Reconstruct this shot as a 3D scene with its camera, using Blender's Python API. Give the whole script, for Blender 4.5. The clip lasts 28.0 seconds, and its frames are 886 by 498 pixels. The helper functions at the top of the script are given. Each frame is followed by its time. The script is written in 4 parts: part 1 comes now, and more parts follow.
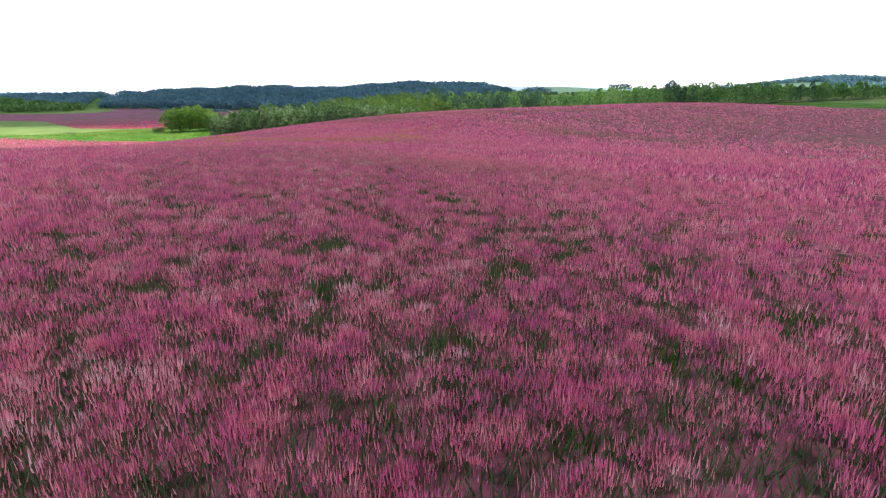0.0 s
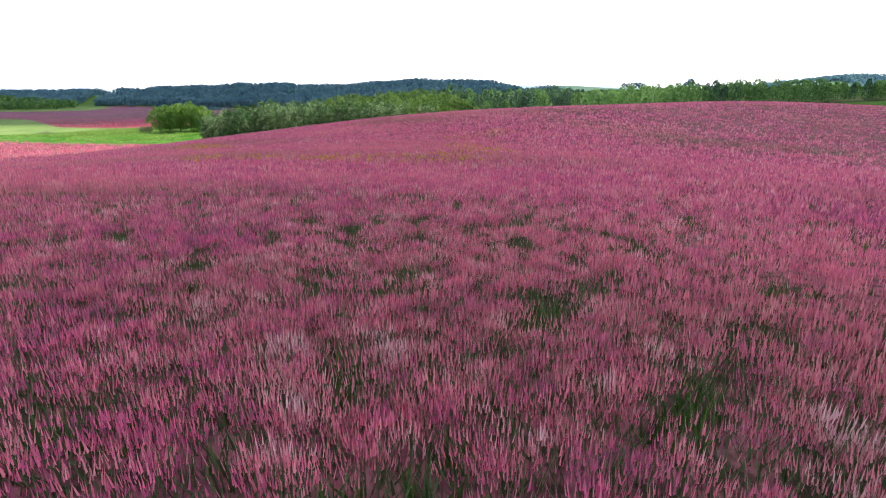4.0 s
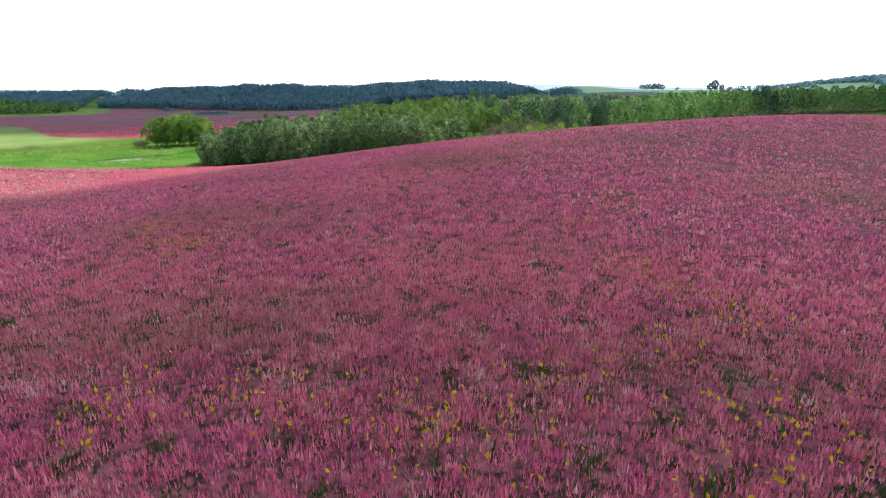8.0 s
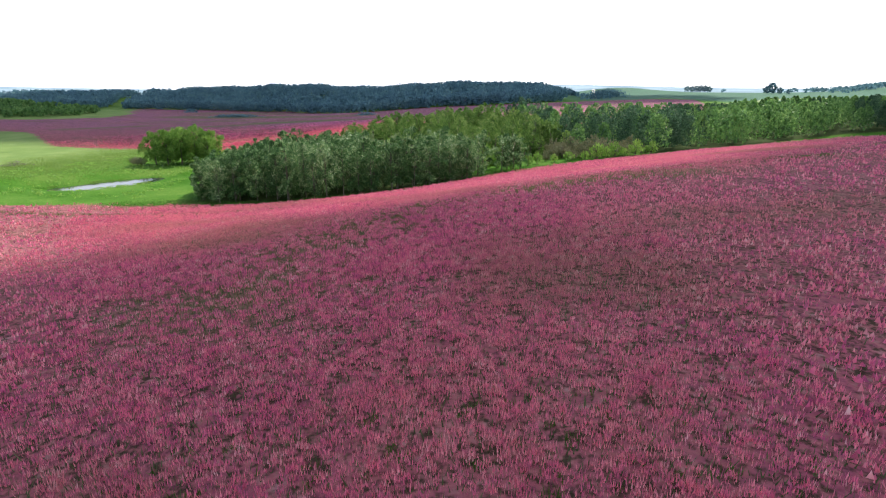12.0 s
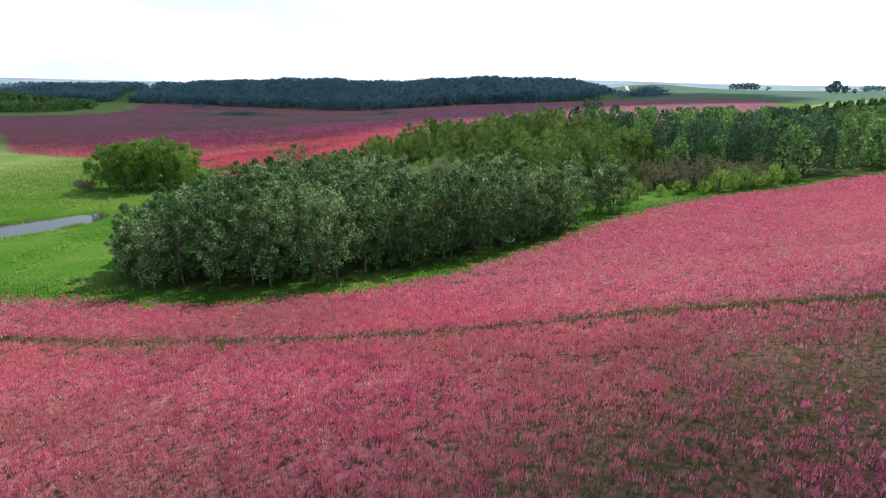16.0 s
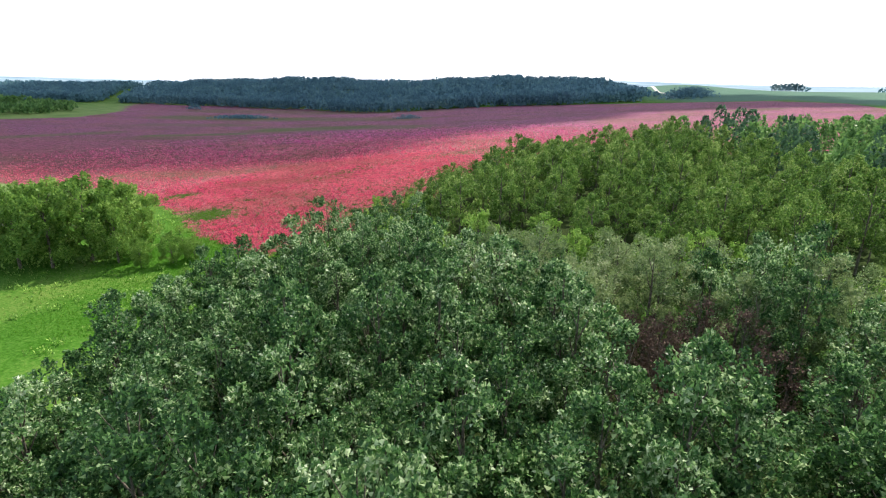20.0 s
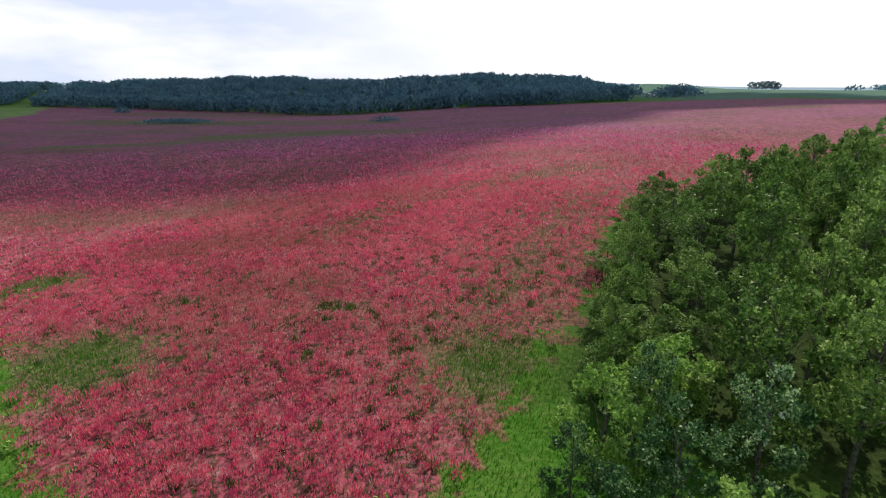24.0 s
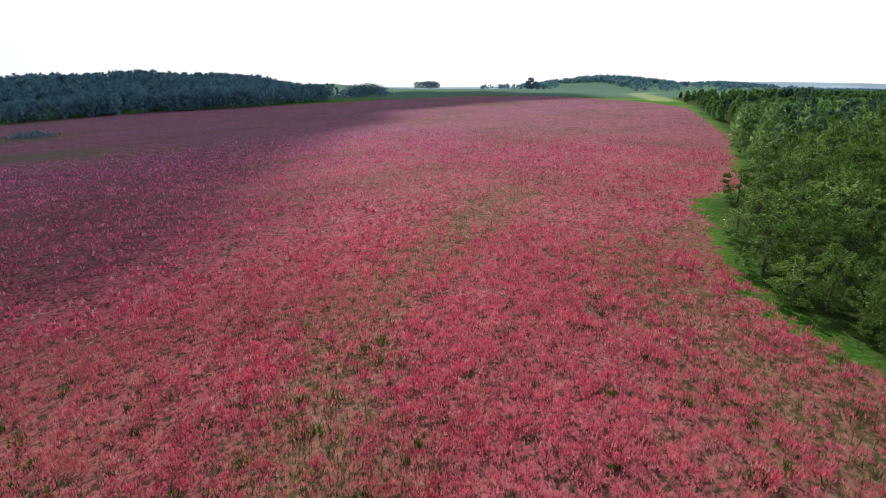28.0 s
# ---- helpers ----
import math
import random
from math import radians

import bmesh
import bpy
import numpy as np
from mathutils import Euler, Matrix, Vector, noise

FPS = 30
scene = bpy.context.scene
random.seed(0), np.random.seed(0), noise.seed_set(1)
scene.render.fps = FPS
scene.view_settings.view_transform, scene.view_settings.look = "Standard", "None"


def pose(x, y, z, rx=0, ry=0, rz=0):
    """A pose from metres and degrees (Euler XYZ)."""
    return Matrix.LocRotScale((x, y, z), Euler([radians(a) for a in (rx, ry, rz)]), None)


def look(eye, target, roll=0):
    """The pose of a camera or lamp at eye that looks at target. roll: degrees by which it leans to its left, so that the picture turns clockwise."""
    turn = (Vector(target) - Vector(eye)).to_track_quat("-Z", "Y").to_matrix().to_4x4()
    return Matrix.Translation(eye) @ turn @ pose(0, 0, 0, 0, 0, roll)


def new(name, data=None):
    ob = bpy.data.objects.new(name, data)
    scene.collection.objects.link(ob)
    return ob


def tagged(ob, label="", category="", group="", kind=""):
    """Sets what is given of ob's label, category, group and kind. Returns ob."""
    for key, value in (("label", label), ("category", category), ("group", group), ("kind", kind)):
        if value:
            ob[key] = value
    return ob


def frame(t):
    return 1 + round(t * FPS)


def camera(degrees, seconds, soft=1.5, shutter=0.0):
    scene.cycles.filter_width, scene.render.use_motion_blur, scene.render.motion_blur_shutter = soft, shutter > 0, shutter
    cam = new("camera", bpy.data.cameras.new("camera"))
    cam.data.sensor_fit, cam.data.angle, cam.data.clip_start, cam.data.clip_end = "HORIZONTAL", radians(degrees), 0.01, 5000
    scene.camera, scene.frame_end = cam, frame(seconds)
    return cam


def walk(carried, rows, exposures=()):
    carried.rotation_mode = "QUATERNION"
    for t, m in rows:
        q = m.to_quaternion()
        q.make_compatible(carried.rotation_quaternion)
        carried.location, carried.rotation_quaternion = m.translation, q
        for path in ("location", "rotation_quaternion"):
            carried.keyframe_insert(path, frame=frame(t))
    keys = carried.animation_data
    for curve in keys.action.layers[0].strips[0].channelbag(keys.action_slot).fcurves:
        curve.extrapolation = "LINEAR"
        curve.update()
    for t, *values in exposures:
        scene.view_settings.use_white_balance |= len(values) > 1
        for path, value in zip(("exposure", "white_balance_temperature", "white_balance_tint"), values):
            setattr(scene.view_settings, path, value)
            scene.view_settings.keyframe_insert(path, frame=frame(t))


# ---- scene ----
# seconds, place of the camera, then yaw, pitch and roll in degrees
PATH = [
    (0, -0.00, 0.00, 0.00, 0.00, -16.25, 0.52),
    (0.5, -0.56, 2.58, -0.23, -0.02, -16.29, 0.44),
    (1, -1.26, 5.32, -0.43, -0.08, -16.32, 0.42),
    (1.5, -2.04, 8.22, -0.57, -0.19, -16.40, 0.39),
    (2, -2.90, 11.39, -0.63, -0.26, -16.37, 0.43),
    (2.5, -3.82, 14.84, -0.67, -0.27, -16.35, 0.40),
    (3, -4.97, 18.60, -0.78, -0.17, -16.38, 0.32),
    (3.5, -6.33, 22.55, -0.91, -0.00, -16.39, 0.28),
    (4, -7.80, 26.47, -0.96, 0.19, -16.34, 0.31),
    (4.5, -9.20, 30.14, -0.81, 0.38, -16.28, 0.36),
    (5, -10.41, 33.40, -0.38, 0.52, -16.29, 0.31),
    (5.5, -11.38, 36.22, 0.31, 0.79, -16.28, 0.22),
    (6, -12.26, 38.64, 1.08, 0.75, -16.29, 0.22),
    (6.5, -13.05, 41.18, 1.70, 0.73, -16.37, 0.22),
    (7, -13.81, 44.05, 2.12, 0.73, -16.40, 0.24),
    (7.5, -14.52, 47.19, 2.45, 0.80, -16.41, 0.31),
    (8, -15.16, 50.50, 2.74, 0.86, -16.47, 0.35),
    (8.5, -15.88, 54.17, 3.05, 1.04, -16.65, 0.35),
    (9, -16.68, 58.00, 3.25, 1.48, -16.57, 0.28),
    (9.5, -17.54, 62.00, 3.43, 2.05, -16.55, 0.20),
    (10, -18.48, 66.23, 3.69, 2.48, -16.51, 0.18),
    (10.5, -19.50, 70.66, 4.09, 2.87, -16.53, 0.11),
    (11, -20.61, 75.21, 4.59, 3.20, -16.54, 0.06),
    (11.5, -21.82, 79.84, 5.17, 3.44, -16.56, 0.08),
    (12, -23.03, 84.58, 5.74, 3.55, -16.56, 0.12),
    (12.5, -24.19, 89.49, 6.21, 3.52, -16.57, 0.14),
    (13, -25.38, 94.58, 6.53, 3.53, -16.63, 0.12),
    (13.5, -26.61, 99.92, 6.69, 3.60, -16.72, 0.10),
    (14, -27.91, 105.53, 6.69, 3.73, -16.83, 0.07),
    (14.5, -29.29, 111.44, 6.60, 3.93, -16.96, 0.00),
    (15, -30.85, 117.66, 6.52, 4.22, -17.06, -0.16),
    (15.5, -32.73, 124.15, 6.62, 4.69, -17.20, -0.33),
    (16, -35.04, 130.85, 6.97, 5.23, -17.12, -0.31),
    (16.5, -37.67, 137.65, 7.44, 5.53, -17.08, -0.29),
    (17, -40.41, 144.47, 7.80, 5.62, -17.09, -0.27),
    (17.5, -43.21, 151.26, 7.91, 5.72, -17.19, -0.32),
    (18, -46.11, 157.98, 7.85, 5.78, -17.15, -0.30),
    (18.5, -48.92, 164.47, 7.67, 6.03, -17.01, -0.25),
    (19, -51.52, 170.69, 7.36, 5.71, -17.06, -0.22),
    (19.5, -53.97, 176.71, 6.99, 5.54, -17.11, -0.32),
    (20, -56.45, 182.71, 6.62, 5.44, -17.14, -0.45),
    (20.5, -59.14, 188.86, 6.35, 5.32, -17.06, -0.43),
    (21, -62.03, 195.21, 6.13, 5.25, -17.02, -0.39),
    (21.5, -64.99, 201.73, 5.89, 5.08, -17.02, -0.34),
    (22, -67.90, 208.37, 5.55, 4.91, -17.05, -0.37),
    (22.5, -70.71, 215.02, 5.05, 3.15, -17.04, -0.45),
    (23, -73.55, 221.62, 4.40, 1.94, -16.97, -0.37),
    (23.5, -76.42, 227.99, 3.70, 1.01, -16.92, -0.28),
    (24, -79.27, 234.00, 3.10, 0.08, -16.88, -0.25),
    (24.5, -82.03, 239.58, 2.71, -1.12, -16.84, -0.26),
    (25, -84.67, 244.78, 2.53, -2.87, -16.76, -0.23),
    (25.5, -87.22, 249.90, 2.47, -5.73, -16.76, -0.20),
    (26, -89.70, 255.11, 2.47, -10.82, -16.72, -0.20),
    (26.5, -91.93, 260.43, 2.49, -16.89, -16.67, -0.16),
    (27, -93.89, 265.80, 2.47, -23.23, -16.65, -0.07),
    (27.5, -95.60, 271.16, 2.42, -28.92, -16.68, -0.01),
    (28, -96.95, 276.53, 2.32, -34.27, -16.72, 0.03),
]
cam = camera(78.58, 28.0, soft=1.1)
walk(cam, [(t, pose(x, y, z, 90 + pitch, roll, yaw)) for t, x, y, z, yaw, pitch, roll in PATH],
     exposures=[(0, 0.62), (2, 0.63), (5, 0.66), (8, 0.48), (10, 0.42), (12, 0.35), (15, 0.08), (16, -0.02), (17, 0.54), (18, 0.62), (19, 0.58), (20, 0.45), (22, -0.06), (25, -0.4), (27, -0.38), (28, -0.32)])

# ---- light ----
SUN_ELEVATION, SUN_AZIMUTH = 47.0, 28.0   # azimuth from straight ahead towards the right
world = bpy.data.worlds.new("world")
scene.world = world
world.use_nodes = True
wn, wl = world.node_tree.nodes, world.node_tree.links
wn.clear()
sky = wn.new("ShaderNodeTexSky")
sky.sky_type, sky.sun_disc = "NISHITA", False
sky.sun_elevation, sky.sun_rotation = radians(SUN_ELEVATION), radians(SUN_AZIMUTH)
sky.dust_density = 1.5
wcoord = wn.new("ShaderNodeTexCoord")
wsep = wn.new("ShaderNodeSeparateXYZ")
whaze = wn.new("ShaderNodeValToRGB")   # white haze towards the horizon
whaze.color_ramp.elements[0].position, whaze.color_ramp.elements[0].color = 0.13, (1, 1, 1, 1)
whaze.color_ramp.elements[1].position, whaze.color_ramp.elements[1].color = 0.24, (0, 0, 0, 1)
wmap = wn.new("ShaderNodeMapping")
wmap.inputs["Scale"].default_value = (1.0, 1.0, 3.5)
wnoise = wn.new("ShaderNodeTexNoise")
wnoise.inputs["Scale"].default_value, wnoise.inputs["Detail"].default_value = 2.6, 6.0
wramp = wn.new("ShaderNodeValToRGB")   # thin broken cloud
wramp.color_ramp.elements[0].position, wramp.color_ramp.elements[0].color = 0.33, (0.0, 0.0, 0.0, 1)
wramp.color_ramp.elements[1].position, wramp.color_ramp.elements[1].color = 0.62, (0.38, 0.38, 0.38, 1)
wmax = wn.new("ShaderNodeMath")
wmax.operation = "MAXIMUM"
wmix = wn.new("ShaderNodeMix")
wmix.data_type = "RGBA"
wveil = wn.new("ShaderNodeTexNoise")   # pale blue between the veils of cloud
wveil.inputs["Scale"].default_value, wveil.inputs["Detail"].default_value = 3.4, 7.0
wpale = wn.new("ShaderNodeValToRGB")
wpale.color_ramp.elements[0].position, wpale.color_ramp.elements[0].color = 0.42, (0.68, 0.755, 0.935, 1)
wpale.color_ramp.elements[1].position, wpale.color_ramp.elements[1].color = 0.60, (0.98, 0.985, 1.0, 1)
wsunny = wn.new("ShaderNodeMapRange")   # whiter towards the sun
wsunny.inputs["From Min"].default_value, wsunny.inputs["From Max"].default_value = -0.35, 0.12
wwhite = wn.new("ShaderNodeMix")
wwhite.data_type = "RGBA"
wwhite.inputs["B"].default_value = (1.0, 1.0, 1.0, 1)
wscale = wn.new("ShaderNodeMix")
wscale.data_type, wscale.blend_type = "RGBA", "MULTIPLY"
wscale.inputs["Factor"].default_value = 1.0
wscale.inputs["B"].default_value = (9.7, 9.75, 9.9, 1)
wback = wn.new("ShaderNodeBackground")
wback.inputs["Strength"].default_value = 0.14
wout = wn.new("ShaderNodeOutputWorld")
wl.new(wcoord.outputs["Generated"], wmap.inputs["Vector"])
wl.new(wcoord.outputs["Generated"], wsep.inputs["Vector"])
wl.new(wsep.outputs["Z"], whaze.inputs["Fac"])
wl.new(wmap.outputs["Vector"], wnoise.inputs["Vector"])
wl.new(wnoise.outputs["Fac"], wramp.inputs["Fac"])
wl.new(whaze.outputs["Color"], wmax.inputs[0])
wl.new(wramp.outputs["Color"], wmax.inputs[1])
wl.new(wmax.outputs[0], wmix.inputs["Factor"])
wl.new(sky.outputs["Color"], wmix.inputs["A"])
wl.new(wmap.outputs["Vector"], wveil.inputs["Vector"])
wl.new(wveil.outputs["Fac"], wpale.inputs["Fac"])
wl.new(wsep.outputs["X"], wsunny.inputs["Value"])
wl.new(wsunny.outputs["Result"], wwhite.inputs["Factor"])
wl.new(wpale.outputs["Color"], wwhite.inputs["A"])
wl.new(wwhite.outputs["Result"], wscale.inputs["A"])
wl.new(wscale.outputs["Result"], wmix.inputs["B"])
wl.new(wmix.outputs["Result"], wback.inputs["Color"])
wl.new(wback.outputs["Background"], wout.inputs["Surface"])

sun = new("sun", bpy.data.lights.new("sun", "SUN"))
sun.data.energy, sun.data.angle, sun.data.color = 4.8, radians(0.55), (1.0, 0.93, 0.82)
SUN_WAY = Vector((math.sin(radians(SUN_AZIMUTH)) * math.cos(radians(SUN_ELEVATION)),
                  math.cos(radians(SUN_AZIMUTH)) * math.cos(radians(SUN_ELEVATION)), math.sin(radians(SUN_ELEVATION))))
sun.matrix_world = look((0, 0, 60), Vector((0, 0, 60)) - SUN_WAY)

# ---- the lie of the land ----
KNOLLS = [[2.5, 0.5, 3.8, 3.9, -2.7, -1.6], [4.2, -6.2, -2.1, -3.9, 3.0, 0.6], [6.3, -2.2, 10.5, -7.7, -1.6, 5.6],
          [1.0, -3.5, 5.7, 3.9, -5.2, -3.6], [2.8, -1.9, -7.9, 6.7, 1.8, -5.0], [2.6, 2.8, -2.0, 0.3, 0.1, 0.0],
          [-0.5, 1.0, 1.2, -1.6, -2.6, -0.1]]
SWELLS = [[1.4, 0.7, -2.7, -1.8, -0.4, -1.8], [1.9, 1.0, -2.5, -1.9, -1.4, -3.3], [0.6, -0.1, -0.4, 1.1, 1.7, 0.5],
          [0.5, 0.2, 0.8, 1.1, 1.9, 3.0], [0.5, 0.7, 1.5, 1.2, 1.6, 2.9]]


def smooth(a, b, v):
    s = np.clip((v - a) / (b - a), 0, 1)
    return s * s * (3 - 2 * s)


def height(x, y):
    """The lie of the land in metres at arrays x, y."""
    x, y = np.asarray(x, float), np.asarray(y, float)
    z = np.full(np.broadcast(x, y).shape, -11.0)
    for step, rows, x0, y0 in ((55, KNOLLS, -140, 30), (150, SWELLS, -300, -150)):
        for i, row in enumerate(rows):
            for j, h in enumerate(row):
                z = z + h * np.exp(-((x - x0 - i * step) ** 2 + (y - y0 - j * step) ** 2) / (2 * step * step))
    # the valley floor of the far field
    z = z - 7.0 * smooth(550, 680, y) * smooth(-40, -200, x)
    z = z + 6 * np.exp(-((x + 430) / 50) ** 2 - ((y - 520) / 60) ** 2)   # a low spur
    # the wooded ridge behind it
    foot = np.interp(x, [-700, -456, -240, -131, -60, 0, 60, 110], [770, 760, 712, 655, 622, 610, 660, 800])
    crest = np.interp(x, [-700, -520, -480, -440, -300, -150, 0, 50, 110], [12, 12, 10.5, 16.5, 18.5, 16.5, 12, 8, 0])
    z = z + crest * smooth(0, 150, y - foot) * (1 + 0.13 * np.sin(x / 31) * np.sin(x / 17 + 1))
    # the plateau
    z = z + 9.0 * smooth(480, 860, y) * smooth(60, 240, x)
    # the wooded hill beside it, and the faint heights at the horizon
    z = z + 9 * np.exp(-((x - 185) / 80) ** 2 - ((y - 1010) / 95) ** 2) + 9 * np.exp(-((x - 80) / 50) ** 2 - ((y - 860) / 90) ** 2)
    z = z + 13 * np.exp(-((x - 585) / 90) ** 2 - ((y - 850) / 100) ** 2)
    z = z + 8 * np.exp(-((x - 820) / 160) ** 2 - ((y - 820) / 120) ** 2)
    far = np.hypot(x, y)
    z = z - 6 * smooth(1000, 1500, far) + 29 * smooth(1700, 3000, far) * (0.55 + 0.45 * np.sin(np.arctan2(x, y) * 7 + 1.0))
    return z


def inside(px, py, poly):
    """Which of the points lie in the polygon."""
    px, py = np.asarray(px, float), np.asarray(py, float)
    hit = np.zeros(px.shape, bool)
    for (x0, y0), (x1, y1) in zip(poly, poly[1:] + poly[:1]):
        if y0 != y1:
            hit ^= ((y0 > py) != (y1 > py)) & (px < (x1 - x0) * (py - y0) / (y1 - y0) + x0)
    return hit


def reach(px, py, poly):
    """Metres to the polygon's edge, positive inside."""
    px, py = np.asarray(px, float), np.asarray(py, float)
    best = np.full(px.shape, 1e9)
    for (x0, y0), (x1, y1) in zip(poly, poly[1:] + poly[:1]):
        dx, dy = x1 - x0, y1 - y0
        s = np.clip(((px - x0) * dx + (py - y0) * dy) / (dx * dx + dy * dy), 0, 1)
        best = np.minimum(best, np.hypot(px - x0 - s * dx, py - y0 - s * dy))
    return np.where(inside(px, py, poly), best, -best)


def line_reach(px, py, line):
    best = np.full(np.shape(px), 1e9)
    for (x0, y0), (x1, y1) in zip(line, line[1:]):
        dx, dy = x1 - x0, y1 - y0
        s = np.clip(((px - x0) * dx + (py - y0) * dy) / (dx * dx + dy * dy), 0, 1)
        best = np.minimum(best, np.hypot(px - x0 - s * dx, py - y0 - s * dy))
    return best


NEAR_FIELD = [(-420, -300), (-420, 165), (-112, 174), (-97, 180), (-80, 180.5), (-64, 178.3), (-48, 182), (-38.8, 188),
              (-25.7, 204), (-14.7, 219.7), (-2.7, 231), (9.3, 238.5), (29.6, 247), (48, 262), (75, 272), (103, 281),
              (150, 262), (230, 215), (420, 170), (420, -300)]
FAR_FIELD = [(-88, 248.7), (-98, 255), (-113.6, 272), (-133, 291), (-149, 298), (-209, 314), (-270, 375), (-420, 400),
             (-420, 428), (-345, 467), (-315, 505), (-327, 562), (-420, 700), (-450, 765), (-251, 728), (-131, 668), (-60, 632), (0, 620), (35, 606), (79, 587),
             (121, 565), (137, 513), (114, 430), (103, 402), (53.6, 357.6), (-24, 313), (-38, 311), (-55, 299), (-62, 291),
             (-66, 277), (-74, 264), (-81, 252)]
GROVE = [(-79, 186), (-67, 182.5), (-53, 187), (-42, 193), (-31, 203), (-22, 212), (-20.5, 222), (-33, 233), (-50, 239), (-62, 239),
         (-71, 239.5), (-78.5, 234), (-83, 222), (-83, 208)]
WOOD = [(-73, 263), (-66, 256), (-56, 252), (-40, 245), (-22, 241), (-10, 246), (0, 262), (14, 268), (26, 264), (34, 258), (50, 268), (80, 281), (110, 294),
        (160, 290), (230, 300), (330, 320), (340, 430), (150, 440), (106, 400), (54.5, 356), (-23, 311.5), (-37, 309.5), (-53.5, 298), (-60, 290.5),
        (-66, 277)]
CLOUD_SOUTH = [(-420, -200), (-420, 114), (-150, 121), (-91, 124), (-70, 128), (-55, 135), (-37, 142), (-25, 150), (-9, 162), (17, 174),
               (45, 206), (76, 256), (120, 296), (230, 296), (330, 150), (330, -200)]
CLOUD_NORTH = [(-700, 336), (-300, 333), (-157, 326), (-126, 331), (-102, 322), (-85, 337), (-60, 386), (-22, 434), (15, 480), (75, 487),
               (150, 478), (190, 560), (170, 760), (20, 980), (-700, 1000)]
LATE_BAND = [(-92, 294), (-89.6, 297.6), (-83, 306.4), (-70, 315), (-54, 325)]
EDGE_BAND = [(-77, 269), (-72, 279), (-68, 290), (-61, 303)]
WEED_BAND = [(-40, 118), (-37, 136), (-32, 146), (-24, 153), (-12, 159.5), (4, 166)]   # poor crop full of weeds
TRACK = [(-160, 170), (-87, 169.8), (-58, 168.2), (-38, 167.5), (-20, 169.2), (-8, 169), (5, 171.7), (17, 175.5), (40, 184)]

FAR_SWARDS = [(-206, 411, -169, 419, 5, 0.95), (-160, 437, -122, 442, 11, 1.0), (-122, 442, -95, 434, 10, 0.7),
              (-320, 690, -170, 690, 26, 0.5), (-170, 670, -106, 628, 16, 0.55), (-262, 527, -180, 516, 17, 0.9), (-180, 520, -110, 498, 14, 0.65),
              (-245, 470, -190, 468, 9, 0.5), (-265, 395, -235, 425, 6, 0.7), (60, 470, 84, 476, 4, 0.7)]   # grassy strips in the far field: both ends, width, fullness

# ---- materials ----


def material(name, rough=0.8, spec=0.2):
    m = bpy.data.materials.new(name)
    m.use_nodes = True
    nt = m.node_tree
    b = nt.nodes["Principled BSDF"]
    b.inputs["Roughness"].default_value = rough
    b.inputs["Specular IOR Level"].default_value = spec
    return m, nt, b


def add(nt, kind, **inputs):
    n = nt.nodes.new(kind)
    for key, value in inputs.items():
        n.inputs[key].default_value = value
    return n


def noise_of(nt, scale, detail=4.0, stretch=None):
    """Noise over the world's metres."""
    n = add(nt, "ShaderNodeTexNoise", Scale=scale, Detail=detail)
    g = nt.nodes.new("ShaderNodeNewGeometry")
    vector = g.outputs["Position"]
    if stretch:
        m = add(nt, "ShaderNodeMapping", Scale=stretch)
        nt.links.new(vector, m.inputs["Vector"])
        vector = m.outputs["Vector"]
    nt.links.new(vector, n.inputs["Vector"])
    return n.outputs["Fac"]


def ramp(nt, fac, stops):
    r = nt.nodes.new("ShaderNodeValToRGB")
    e = r.color_ramp.elements
    while len(e) < len(stops):
        e.new(0.5)
    for el, (pos, col) in zip(e, stops):
        el.position, el.color = pos, (*col, 1)
    nt.links.new(fac, r.inputs["Fac"])
    return r.outputs["Color"]


def blend(nt, fac, a, b, how="MIX"):
    m = nt.nodes.new("ShaderNodeMix")
    m.data_type, m.blend_type = "RGBA", how
    for sock, v in ((m.inputs["Factor"], fac), (m.inputs["A"], a), (m.inputs["B"], b)):
        if isinstance(v, (int, float)):
            sock.default_value = v
        elif isinstance(v, tuple):
            sock.default_value = (*v, 1)
        else:
            nt.links.new(v, sock)
    return m.outputs["Result"]


def calc(nt, op, a, b=0.0):
    m = nt.nodes.new("ShaderNodeMath")
    m.operation = op
    for sock, v in ((m.inputs[0], a), (m.inputs[1], b)):
        if isinstance(v, (int, float)):
            sock.default_value = v
        else:
            nt.links.new(v, sock)
    return m.outputs[0]


def bump(nt, b, fac, strength, distance):
    n = add(nt, "ShaderNodeBump", Strength=strength, Distance=distance)
    nt.links.new(fac, n.inputs["Height"])
    nt.links.new(n.outputs["Normal"], b.inputs["Normal"])


def glow_through(nt, b, col, share):
    """Thin petals and leaves let part of the light through."""
    t = nt.nodes.new("ShaderNodeBsdfTranslucent")
    nt.links.new(col, t.inputs["Color"])
    mix = add(nt, "ShaderNodeMixShader", Fac=share)
    nt.links.new(b.outputs["BSDF"], mix.inputs[1])
    nt.links.new(t.outputs["BSDF"], mix.inputs[2])
    nt.links.new(mix.outputs["Shader"], nt.nodes["Material Output"].inputs["Surface"])


